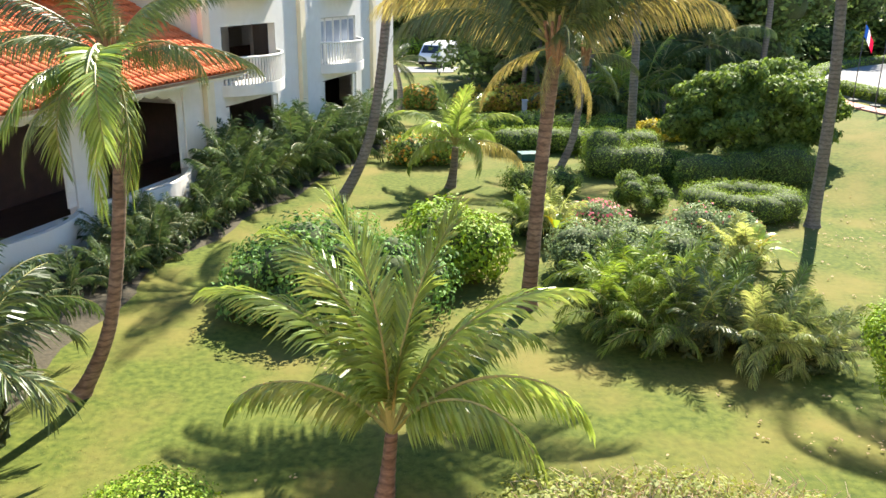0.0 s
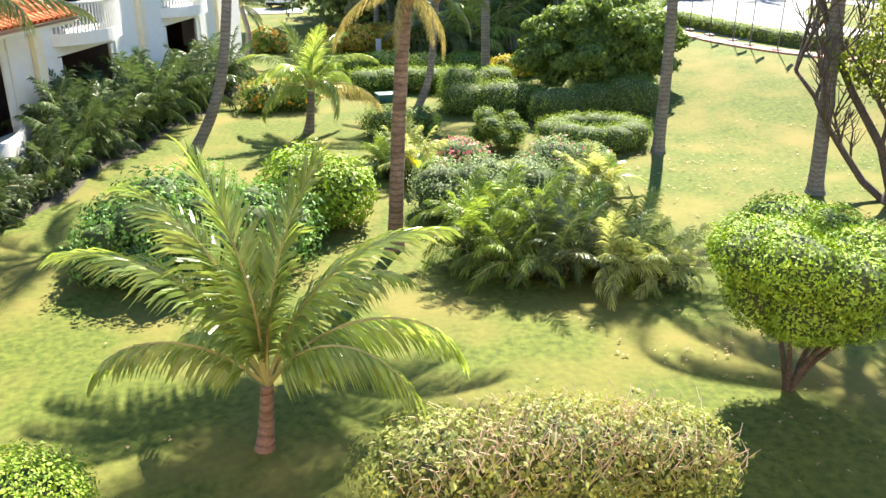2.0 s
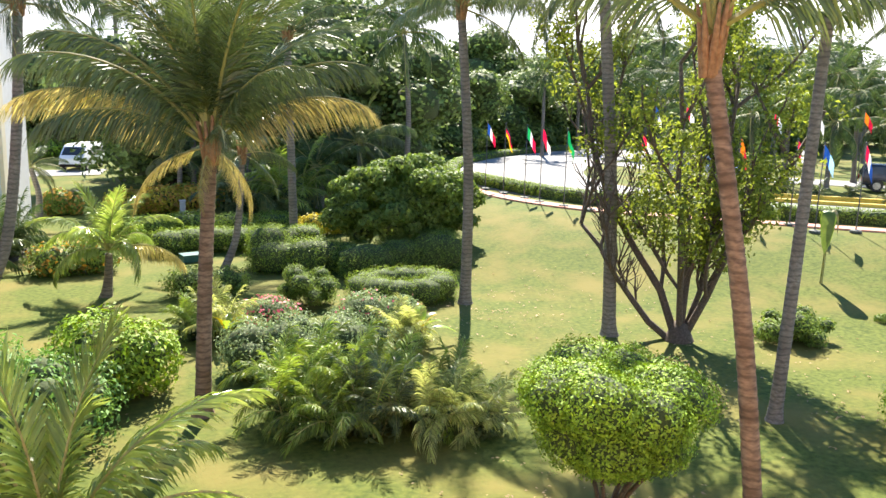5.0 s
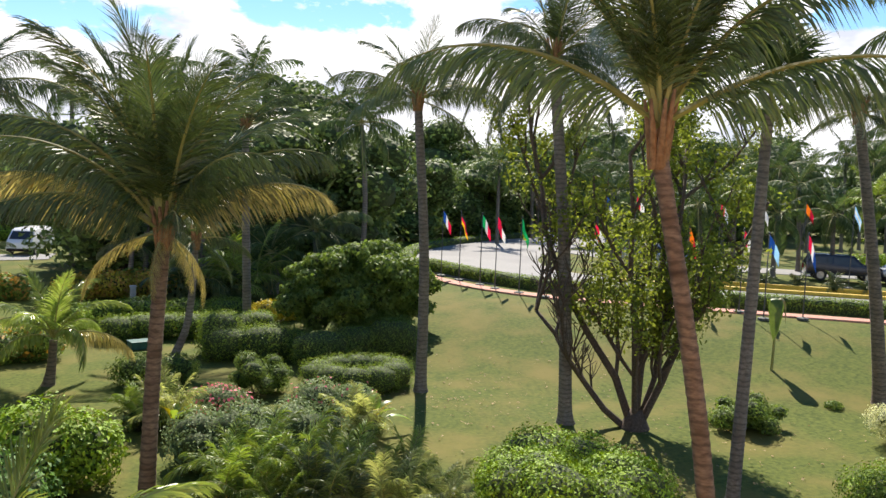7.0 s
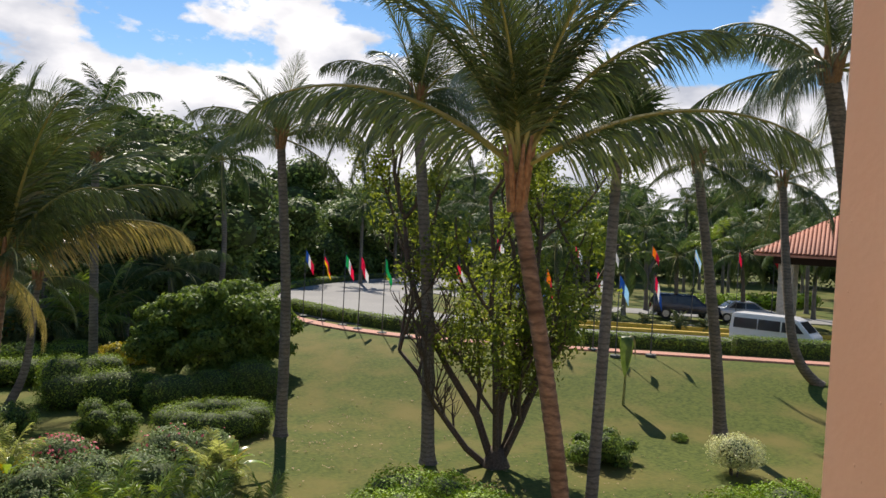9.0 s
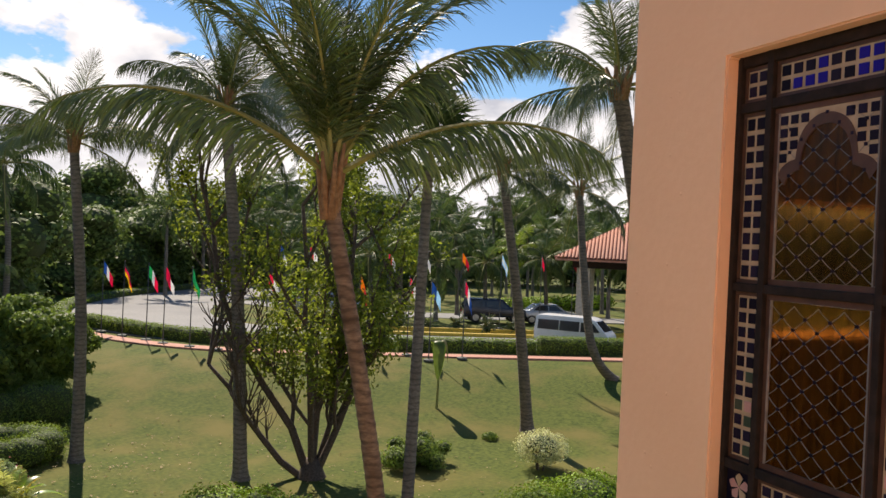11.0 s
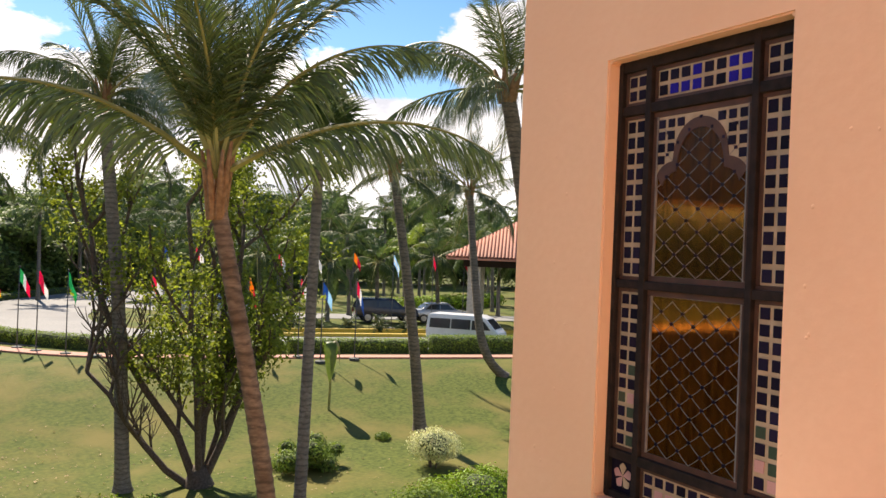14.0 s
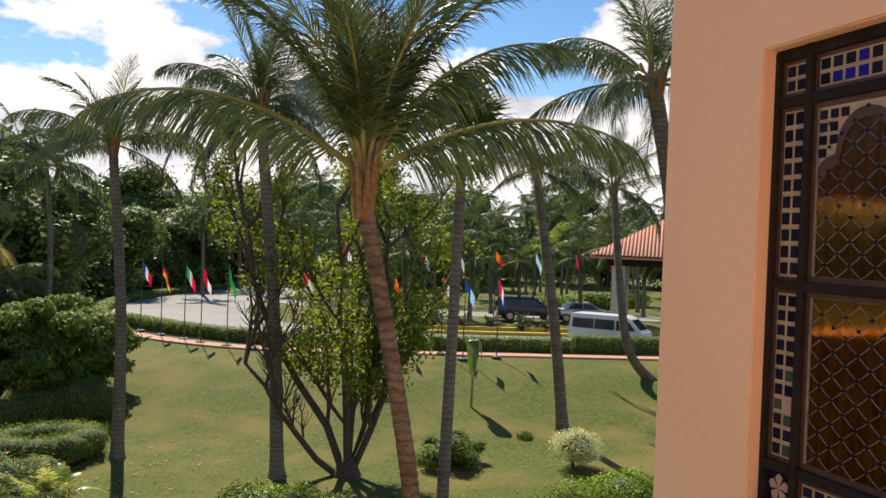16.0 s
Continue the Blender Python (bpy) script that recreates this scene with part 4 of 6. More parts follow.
# dark ground strip along the wing: the shade at its foot put into colour
bv, bf = [], []
for k in range(30):
    y = 8.5 + k
    xr = -6.7 + (y - 8.5) * 0.02 if y < 19 else -6.5 + (y - 19) * 0.27
    for q in range(5):
        x = xr - 0.55 - 0.2 * math.sin(k * 1.3) - q * 0.78
        bv.append((x, y, ground_height(x, y) + (0.035 if q else -0.02)))
for k in range(29):
    for q in range(4):
        bf.append((k * 5 + q, k * 5 + q + 5, k * 5 + q + 6, k * 5 + q + 1))
tagged(put("planting_bed", mesh_of("planting_bed", bv, bf, True), M_BEDSHADE), "dark ground strip standing in for shade along the wing", "bed", kind="structure")

# cane palms along the hotel wing; the dark leaf colour stands in for shade
ROW = [(-7.5, 10.9, 2.3), (-8.4, 12.6, 1.9), (-8.7, 16.8, 1.0), (-8.0, 18.2, 1.1), (-7.7, 19.4, 1.2), (-7.5, 20.6, 1.1), (-7.2, 21.8, 1.0), (-6.9, 23.0, 1.1), (-6.8, 24.4, 1.3), (-6.6, 25.6, 1.5), (-6.2, 26.8, 1.5), (-5.7, 28.0, 1.4), (-5.4, 29.4, 1.8), (-5.0, 30.6, 1.6), (-4.4, 32.2, 1.7), (-4.0, 34.0, 1.6), (-3.4, 36.0, 1.8), (-8.3, 21.4, 1.2), (-6.9, 28.1, 1.6), (-5.9, 31.4, 1.7), (-8.6, 19.8, 1.2), (-8.0, 20.2, 1.2), (-7.2, 26.0, 1.6)]
for i, (x, y, L) in enumerate(ROW):
    areca(x, y, 24, L * (0.86 if 14 < y < 22.5 else 1.12), 100 + i, "cane palm along the hotel wall, shade put into dark leaves" if i % 3 else "cane palm with some yellowed leaves along the hotel wall", S_ARECA if i % 5 == 0 else S_DARK, spread=0.4, el1=5)


# ---------------------------------------------------------------- the wood behind the garden
def wood_tree(seed, h, r):
    e = thing("woodland_tree", 0, -200, 0, "dense dark broadleaf tree at the wood's edge", "tree", "woodland trees")
    rnd = random.Random(seed)
    lob = []
    for i in range(9):
        a = i * 2.4
        q = r * (0.25 + 0.55 * rnd.random())
        lob.append((math.cos(a) * q, math.sin(a) * q, h * rnd.uniform(0.32, 0.86), r * rnd.uniform(0.42, 0.62), r * rnd.uniform(0.42, 0.62), h * rnd.uniform(0.13, 0.2)))
    lob.append((0, 0, h * 0.2, r * 0.9, r * 0.9, h * 0.18))
    put("crown", quads_mesh("crown", leaf_cloud(lob, 7000, 0.34, seed, 0.5, 0.6)), M_FAR, e)
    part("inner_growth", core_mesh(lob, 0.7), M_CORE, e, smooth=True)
    vs, fs = tube([(0, 0, -0.1), (0.1, 0, h * 0.3), (0, 0.1, h * 0.7)], [0.25, 0.18, 0.08], 8)
    put("trunk", mesh_of("trunk", vs, fs, True), M_BARK, e)
    return e


def polar(az, d):
    return math.sin(radians(az)) * d, math.cos(radians(az)) * d


WOOD = [wood_tree(200 + i, h, r) for i, (h, r) in enumerate([(9.5, 3.6), (8.2, 3.4), (10.5, 4.0), (7.0, 3.0)])]
rnd = random.Random(8)
spots = []
for az in range(-16, 20, 3):
    for d in ((56, 63) if az > 4 else (88, 98)):
        spots.append((az + rnd.uniform(-1, 1), d + rnd.uniform(-2, 2), 1.25))
for az in (13, 16, 18.5):
    spots.append((az, 51 + (az - 13) * 0.3, 0.95))
for az in range(21, 47, 2):
    spots.append((az + rnd.uniform(-0.7, 0.7), (68 if az < 25 else 80 if az < 31 else 92) + rnd.uniform(0, 4), 1.0 if az < 25 else 1.1 if az < 31 else 1.2))
    spots.append((az + 1, 98 + rnd.uniform(-1, 5), 1.25))
for az in range(26, 92, 4):
    spots.append((az, 116 + rnd.uniform(-4, 8), 1.5))
used = set()
for i, (az, d, s) in enumerate(spots):
    x, y = polar(az, d)
    k = i % 4
    m = pose(x, y, gz(x, y) - 0.1, 0, 0, rnd.uniform(0, 360)) @ Matrix.Diagonal((s, s, s * rnd.uniform(0.82, 1.0), 1))
    if k not in used:
        used.add(k)
        WOOD[k].matrix_basis = m
    else:
        copy_thing(WOOD[k], m)

# tall dark palms in and before the wood
for i, (az, d, h, L, n) in enumerate([(-3.6, 46, 2.6, 2.0, 14), (9.6, 50, 9.5, 3.4, 16), (12.5, 55, 12.5, 3.4, 15), (20.5, 47, 8.6, 3.3, 16), (17.2, 46, 3.0, 3.6, 17), (18.6, 57, 10.5, 3.0, 15), (14.5, 44.5, 2.2, 3.2, 16), (6.0, 52, 11.0, 3.2, 16), (5.0, 50, 2.8, 2.6, 14), (7.0, 60, 13.5, 3.2, 15), (1.5, 62, 12.5, 3.2, 15)]):
    x, y = polar(az, d)
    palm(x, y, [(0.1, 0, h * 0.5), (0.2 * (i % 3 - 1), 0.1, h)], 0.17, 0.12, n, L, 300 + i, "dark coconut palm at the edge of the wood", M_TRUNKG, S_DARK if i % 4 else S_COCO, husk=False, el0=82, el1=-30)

# ---------------------------------------------------------------- the drive and its far garden
strip("pavement", -0.55, 0.35, -0.35, 0.06, 203, 345, 110, M_BRICKPATH, "narrow red paved path along the drive", "path")
strip("kerb", 8.0, 8.3, -0.3, 0.24, 222, 300, 60, M_KERB, "yellow painted kerb of the drive", "kerb")
strip("kerb", 10.6, 10.9, -0.3, 0.24, 222, 300, 60, M_KERB, "yellow painted kerb beyond the drive's planted strip", "kerb")


def swept_core(pts, half, h):
    """One solid of rounded section along a line: the dark fill for a hedge's inner shade."""
    bm, rings = bmesh.new(), []
    for i, q in enumerate(pts):
        d = (pts[min(i + 1, len(pts) - 1)] - pts[max(i - 1, 0)]).normalized()
        nn = Vector((-d.y, d.x))
        k = 1 + 0.08 * math.sin(i * 1.7)
        rings.append([bm.verts.new((q.x + nn.x * a * half * k, q.y + nn.y * a * half * k, b * h * k)) for a, b in ((-1, 0), (-1, 0.8), (-0.75, 1), (0.75, 1), (1, 0.8), (1, 0))])
    for r0, r1 in zip(rings, rings[1:]):
        for j in range(5):
            bm.faces.new((r0[j], r0[j + 1], r1[j + 1], r1[j]))
    bm.faces.new(rings[0][::-1])
    bm.faces.new(rings[-1])
    return bm


def hedge_along(s0, v0, v1, n, h, seed, label, mat):
    pts = [kerb_point(s0, v0 + (v1 - v0) * i / n) for i in range(n + 1)]
    o = pts[n // 2]
    e = thing("clipped_hedge", o.x, o.y, 1.6, label, "hedge", "drive hedges")
    lob = [(p.x - o.x, p.y - o.y, h * 0.5, 0.5, 0.5, h * 0.52) for p in pts]
    put("foliage", quads_mesh("foliage", leaf_cloud(lob, 420 * n, 0.085, seed, 0.2, boxy=4)), mat, e)
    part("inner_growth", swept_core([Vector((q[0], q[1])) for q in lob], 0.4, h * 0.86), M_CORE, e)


for i, (v0, v1) in enumerate([(204, 214), (214.5, 232), (232.5, 243), (243.4, 250), (250.5, 262), (262.5, 273)]):
    hedge_along(1.75, v0, v1, 26, 0.86 if v0 > 243 else 0.68, 500 + i, "low clipped hedge between path and drive", M_LEAF)


def lane(points, half, mat, label):
    """A flat lane of even width along a bent line."""
    pts = bezier([(x, y, 0) for x, y in points], 40)
    vs, fs = [], []
    for i, q in enumerate(pts):
        d = (pts[min(i + 1, 39)] - pts[max(i - 1, 0)]).normalized()
        nn = Vector((-d.y, d.x, 0)) * half
        vs += [(*(q + nn).xy, 1.3), (*(q + nn).xy, 1.657), (*(q - nn).xy, 1.657), (*(q - nn).xy, 1.3)]
    for i in range(39):
        for k in range(3):
            fs.append((i * 4 + k, i * 4 + k + 1, i * 4 + 5 + k, i * 4 + 4 + k))
    tagged(put("road", mesh_of("road", vs, fs), mat), label, "road", kind="structure")


def hedge_line(points, n, h, seed, label, mat):
    pts = bezier([(x, y, 0) for x, y in points], n)
    o = pts[n // 2]
    e = thing("clipped_hedge", o.x, o.y, 1.6, label, "hedge", "drive hedges")
    lob = [(q.x - o.x, q.y - o.y, h * 0.5, 0.6, 0.6, h * 0.55) for q in pts]
    put("foliage", quads_mesh("foliage", leaf_cloud(lob, 230 * n, 0.12, seed, 0.25)), mat, e)
    part("inner_growth", swept_core([Vector((q[0], q[1])) for q in lob], 0.46, h * 0.84), M_CORE, e)


lane([(25.6, 37.5), (24.8, 43.5), (27.5, 50.5), (33.0, 57.0), (40.5, 62.5), (52.0, 69.5), (68.0, 78.0)], 4.4, M_CONC, "pale grey concrete drive leaving round the wood")
hedge_line([(19.2, 42.5), (20.8, 47.5), (24.2, 54.0), (29.5, 60.0), (37.0, 65.6), (48.0, 72.0)], 44, 0.62, 520, "low bright hedge along the outer edge of the drive", M_LEAFB)

# flags: a pole on a round foot, a cloth of plain bands that hangs and swells
FLAGC = {"r": (0.62, 0.03, 0.03), "w": (0.6, 0.6, 0.6), "b": (0.025, 0.05, 0.24), "g": (0.02, 0.26, 0.10), "y": (0.75, 0.5, 0.03), "k": (0.02, 0.02, 0.02), "o": (0.7, 0.22, 0.03), "l": (0.3, 0.5, 0.75)}


def flag(x, y, bands, seed, upright=True, h=3.75):
    z = gz(x, y)
    words = {"r": "red", "w": "white", "b": "blue", "g": "green", "y": "yellow", "k": "black", "o": "orange", "l": "pale blue"}
    names = []
    for c in bands:
        if words[c] not in names:
            names.append(words[c])
    e = thing("flag", x, y, z, " and ".join(names) + " flag hanging from a thin pole", "flag", "flags along the drive")
    M_POLE = material("dark pole metal", (0.07, 0.07, 0.07), (0.13, 0.13, 0.13), 9, 0.5, 0.0, metal=0.3)
    vs, fs = tube([(0, 0, 0.02), (0, 0, h * 0.5), (0, 0, h)], [0.028, 0.025, 0.018], 8)
    put("pole", mesh_of("pole", vs, fs, True), M_POLE, e)
    vs, fs = tube([(0, 0, 0.0), (0, 0, 0.10), (0, 0, 0.14)], [0.24, 0.24, 0.08], 14)
    put("foot", mesh_of("foot", vs, fs), material("dark cast foot", (0.06, 0.07, 0.06), (0.11, 0.12, 0.11), 9, 0.8, 0.1), e)
    vs, fs = tube([(0, 0, h), (0, 0, h + 0.05), (0, 0, h + 0.09)], [0.03, 0.04, 0.005], 8)
    put("finial", mesh_of("finial", vs, fs, True), M_POLE, e)
    r = random.Random(seed)
    wind = radians(-38 + r.uniform(-30, 30))
    nb = len(bands)
    W, Hh = 0.72, 0.58
    fall = r.uniform(0.95, 1.5)
    for j, c in enumerate(bands):
        vs, fs = [], []
        N, K = (4, 10) if upright else (12, 4)
        for a in range(N + 1):
            for b in range(K + 1):
                if upright:
                    u, v = (j + a / N) / nb, b / K
                else:
                    u, v = a / N, (j + b / K) / nb
                reach = W * u * (1 - 0.35 * fall)
                sway = 0.10 * math.sin(u * 7 + seed + v * 2) * u
                px = 0.03 + reach * math.cos(wind) - sway * math.sin(wind)
                py = reach * math.sin(wind) + sway * math.cos(wind)
                pz = h - 0.05 - v * Hh - fall * u ** 1.2 * 0.7
                vs.append((px, py, pz))
        for a in range(N):
            for b in range(K):
                i = a * (K + 1) + b
                fs.append((i, i + 1, i + K + 2, i + K + 1))
        put("cloth_band", mesh_of("cloth_band", vs, fs, True), material("flag cloth " + words[c], FLAGC[c], tuple(min(1, q * 1.15) for q in FLAGC[c]), 8, 0.8, 0.0, trans=0.2), e, label=words[c] + " cloth band")


for i, (x, y, bands, up) in enumerate([(20.09, 40.9, "bwr", True), (20.2, 38.9, "kry", False), (20.4, 36.9, "gwr", True), (20.45, 35.4, "rrw", True), (20.9, 33.8, "gg", True), (21.5, 32.4, "wbw", False), (23.0, 30.8, "rw", True), (24.6, 29.4, "rww", False), (26.3, 28.1, "or", True), (28.0, 26.5, "rwr", True), (27.9, 25.0, "bl", True), (29.6, 24.4, "rwb", True)]):
    flag(x, y, bands, 600 + i, up)
for i, (az, d, bands, up) in enumerate([(37.5, 50, "bw", True), (39.5, 53, "rw", True), (41.5, 51, "ry", True), (45, 51, "rw", True), (47.5, 52, "bw", True), (50.2, 56, "or", True), (53, 53, "lwl", False), (55.8, 54, "rk", True), (58, 53, "rw", True)]):
    x, y = polar(az, d)
    flag(x, y, bands, 640 + i, up, 4.9)


# vehicles: a body drawn from its side outline, glass, wheels
def wheel(parent, x, y, r, w):
    bm = bmesh.new()
    bmesh.ops.create_cone(bm, cap_ends=True, segments=20, radius1=r, radius2=r, depth=w, matrix=Matrix.Translation((x, y, r)) @ Matrix.Rotation(radians(90), 4, "X"))
    bmesh.ops.bevel(bm, geom=[e for e in bm.edges if len(e.link_faces) == 2 and any(len(f.verts) > 4 for f in e.link_faces)], offset=0.03, segments=2, affect="EDGES")
    t = part("wheel", bm, material("tyre rubber", (0.02, 0.02, 0.02), (0.04, 0.04, 0.04), 9, 0.85, 0.1), parent)
    bm = bmesh.new()
    bmesh.ops.create_cone(bm, cap_ends=True, segments=16, radius1=r * 0.6, radius2=r * 0.6, depth=w + 0.02, matrix=Matrix.Translation((x, y, r)) @ Matrix.Rotation(radians(90), 4, "X"))
    part("rim", bm, material("wheel metal", (0.45, 0.45, 0.46), (0.6, 0.6, 0.6), 9, 0.35, 0.0, metal=0.8), t)


def vehicle(name, x, y, rz, side, width, windows, screens, wheels, paint, label, category, z=1.65, tuck=0.12, r=0.33):
    """side: the outline (length, height) of the body; it narrows towards the roof by tuck."""
    e = thing(name, x, y, z, label, category, "parked vehicles", rz=rz)
    top = max(p[1] for p in side)
    belt = top * 0.52

    def half(zz):
        return width / 2 - max(0, zz - belt) / (top - belt) * tuck

    bm = bmesh.new()
    a = [bm.verts.new((px, -half(pz), pz)) for px, pz in side]
    b = [bm.verts.new((px, half(pz), pz)) for px, pz in side]
    n = len(side)
    bm.faces.new(a)
    bm.faces.new(b[::-1])
    for i in range(n):
        j = (i + 1) % n
        bm.faces.new((a[j], a[i], b[i], b[j]))
    bmesh.ops.recalc_face_normals(bm, faces=bm.faces)
    bmesh.ops.bevel(bm, geom=list(bm.edges), offset=0.05, segments=2, affect="EDGES", profile=0.6)
    part("body", bm, paint, e, smooth=True)
    for quad in windows:
        for sgn in (-1, 1):
            bm = bmesh.new()
            vs = [bm.verts.new((px, sgn * (half(pz) + 0.012), pz)) for px, pz in quad]
            f = bm.faces.new(vs)
            q = bmesh.ops.extrude_face_region(bm, geom=[f])
            for v in q["geom"]:
                if isinstance(v, bmesh.types.BMVert):
                    v.co.y -= sgn * 0.03
            bmesh.ops.recalc_face_normals(bm, faces=bm.faces)
            part("side_window", bm, M_GLASSD, e)
    for (x0, z0), (x1, z1) in screens:
        bm = bmesh.new()
        d = Vector((x1 - x0, 0, z1 - z0)).normalized()
        nn = Vector((d.z, 0, -d.x))
        nn = nn if nn.x * (1 if x0 > 0 else -1) > 0 else -nn
        p = [Vector((x0, -half(z0) + 0.12, z0)), Vector((x0, half(z0) - 0.12, z0)), Vector((x1, half(z1) - 0.12, z1)), Vector((x1, -half(z1) + 0.12, z1))]
        vs = [bm.verts.new(q + nn * 0.012) for q in p] + [bm.verts.new(q - nn * 0.03) for q in p]
        bm.faces.new(vs[:4])
        bm.faces.new(vs[4:][::-1])
        for i in range(4):
            j = (i + 1) % 4
            bm.faces.new((vs[i], vs[i + 4], vs[j + 4], vs[j]))
        bmesh.ops.recalc_face_normals(bm, faces=bm.faces)
        part("windscreen", bm, M_GLASSD, e)
    for px in wheels:
        for sgn in (-1, 1):
            wheel(e, px, sgn * (width / 2 - 0.1), r, 0.22)
    xf = max(p[0] for p in side)
    xr = min(p[0] for p in side)
    for sgn in (-1, 1):
        part("headlight", box(xf - 0.06, sgn * (width / 2 - 0.25) - 0.14, top * 0.36, xf + 0.02, sgn * (width / 2 - 0.25) + 0.14, top * 0.44, 0.02), material("lamp glass", (0.6, 0.6, 0.6), (0.7, 0.7, 0.7), 5, 0.1, 0.0), e)
        part("tail_light", box(xr - 0.02, sgn * (width / 2 - 0.14) - 0.07, top * 0.38, xr + 0.06, sgn * (width / 2 - 0.14) + 0.07, top * 0.56, 0.02), material("red lamp", (0.35, 0.02, 0.02), (0.45, 0.03, 0.03), 5, 0.2, 0.0), e)
    part("bumper", box(xf - 0.08, -width / 2 + 0.06, 0.3, xf + 0.05, width / 2 - 0.06, 0.52, 0.04), M_IRON, e)
    return e


P_WHITE = material("white car paint", (0.72, 0.72, 0.71), (0.78, 0.78, 0.77), 2, 0.25, 0.0)
P_SILVER = material("silver car paint", (0.42, 0.44, 0.46), (0.48, 0.5, 0.52), 2, 0.25, 0.0, metal=0.4)
P_DARK = material("dark blue car paint", (0.012, 0.018, 0.035), (0.02, 0.028, 0.05), 2, 0.2, 0.0)
VAN = [(-2.3, 0.35), (-2.33, 1.0), (-2.25, 1.85), (-2.1, 2.0), (1.1, 2.0), (1.5, 1.85), (2.15, 1.15), (2.35, 0.95), (2.38, 0.4)]
van_rz = math.degrees(math.atan2(22.9 - 27.31, 40.74 - 39.72))
van = vehicle("minibus", 38.5, 23.8, van_rz, VAN, 1.75, [[(-2.1, 1.1), (-2.08, 1.7), (-0.75, 1.72), (-0.75, 1.1)], [(-0.68, 1.1), (-0.68, 1.72), (0.55, 1.72), (0.55, 1.1)], [(0.65, 1.1), (0.65, 1.7), (1.4, 1.68), (1.85, 1.15)]], [((2.1, 1.2), (1.55, 1.78)), ((-2.32, 1.15), (-2.27, 1.75))], (-1.5, 1.6), P_WHITE, "white minibus parked on the drive", "van")
van.scale = (0.9, 0.9, 0.86)
SEDAN = [(-2.2, 0.35), (-2.25, 0.85), (-1.6, 0.95), (-1.0, 1.4), (0.4, 1.42), (1.1, 0.95), (2.1, 0.78), (2.25, 0.4)]
WINS = [[(-1.3, 0.97), (-0.9, 1.32), (-0.25, 1.34), (-0.25, 0.97)], [(-0.18, 0.97), (-0.18, 1.34), (0.35, 1.33), (0.85, 0.97)]]
vehicle("sedan", 48.8, 32.4, -42, SEDAN, 1.75, WINS, [((1.05, 0.99), (0.45, 1.38)), ((-1.55, 0.99), (-1.03, 1.36))], (-1.4, 1.35), P_SILVER, "silver saloon car parked under the palms", "car")
SUV = [(-2.2, 0.4), (-2.25, 1.0), (-2.0, 1.6), (-1.8, 1.68), (0.5, 1.66), (1.1, 1.1), (2.1, 0.98), (2.25, 0.45)]
WSUV = [[(-1.9, 1.1), (-1.75, 1.52), (-0.75, 1.54), (-0.75, 1.1)], [(-0.68, 1.1), (-0.68, 1.54), (0.4, 1.52), (0.85, 1.1)]]
vehicle("sport_utility_car", 45.6, 34.9, -42, SUV, 1.8, WSUV, [((1.05, 1.14), (0.55, 1.6)), ((-2.2, 1.1), (-2.0, 1.5))], (-1.4, 1.4), P_DARK, "dark blue utility car parked under the palms", "car", r=0.37)
vehicle("utility_car", 37.5, 43.0, -60, SUV, 1.8, WSUV, [((1.05, 1.14), (0.55, 1.6)), ((-2.2, 1.1), (-2.0, 1.5))], (-1.4, 1.4), P_SILVER, "grey utility car seen through the tree", "car", r=0.37)
vehicle("minibus", -1.0, 71.5, 250, VAN, 1.9, [[(-2.1, 1.1), (-2.08, 1.7), (0.55, 1.72), (0.55, 1.1)]], [((2.1, 1.2), (1.55, 1.78))], (-1.5, 1.6), P_WHITE, "white minibus on the far service road", "van", z=0.05)

# the palms and beds of the far garden
rnd = random.Random(31)
far = [(44, 54, 4.5), (46, 58, 5.5), (48.5, 56, 4.0), (50, 62, 6.0), (52, 57, 4.2), (54, 60, 5.2), (56.3, 58, 4.6), (58.5, 62, 5.5), (60.5, 66, 5.5), (42, 60, 5.0), (40, 57, 4.5), (38, 61, 5.0), (39.5, 64, 6.5), (41, 66, 7.0), (62, 60, 5.0), (64.5, 64, 5.5)]
for az in range(31, 72, 2):
    far.append((az + rnd.uniform(-1, 1), rnd.uniform(70, 84), rnd.uniform(6, 8.5)))
    far.append((az + 1 + rnd.uniform(-1, 1), rnd.uniform(86, 102), rnd.uniform(8, 11.5)))
for i, (az, d, h) in enumerate(far):
    x, y = polar(az, d)
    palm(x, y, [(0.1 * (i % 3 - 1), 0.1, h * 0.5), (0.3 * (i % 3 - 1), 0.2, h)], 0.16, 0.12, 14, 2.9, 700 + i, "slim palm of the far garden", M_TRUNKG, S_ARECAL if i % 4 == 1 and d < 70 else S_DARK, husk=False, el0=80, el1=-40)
for i, (az, d, L) in enumerate([(48, 50.5, 0.8), (50, 51, 0.8), (52.2, 50.5, 0.9), (54, 51, 0.8), (56, 52, 0.8), (46, 50.5, 0.8), (58.8, 53, 0.9)]):
    x, y = polar(az, d)
    areca(x, y, 18, L, 800 + i, "low spiky palm in the drive's bed", S_ARECA, el1=5, spread=0.1, canes=3)
strip("road", 19.5, 23.5, -0.3, 0.045, 190, 330, 70, M_CONC, "second pale lane under the palms", "road")
bush(*polar(41, 66), [(-4 + 2 * k, 0, 0.6, 1.4, 1.0, 0.7) for k in range(5)], 5000, 0.25, M_LEAFB, "bright hedge across the far garden", 81, "hedge", "hedge", nstem=0)
bush(*polar(57, 72), [(-8 + 2 * k, 0, 0.6, 1.4, 1.0, 0.7) for k in range(9)], 7000, 0.25, M_LEAFB, "bright hedge across the far garden", 82, "hedge", "hedge", nstem=0)
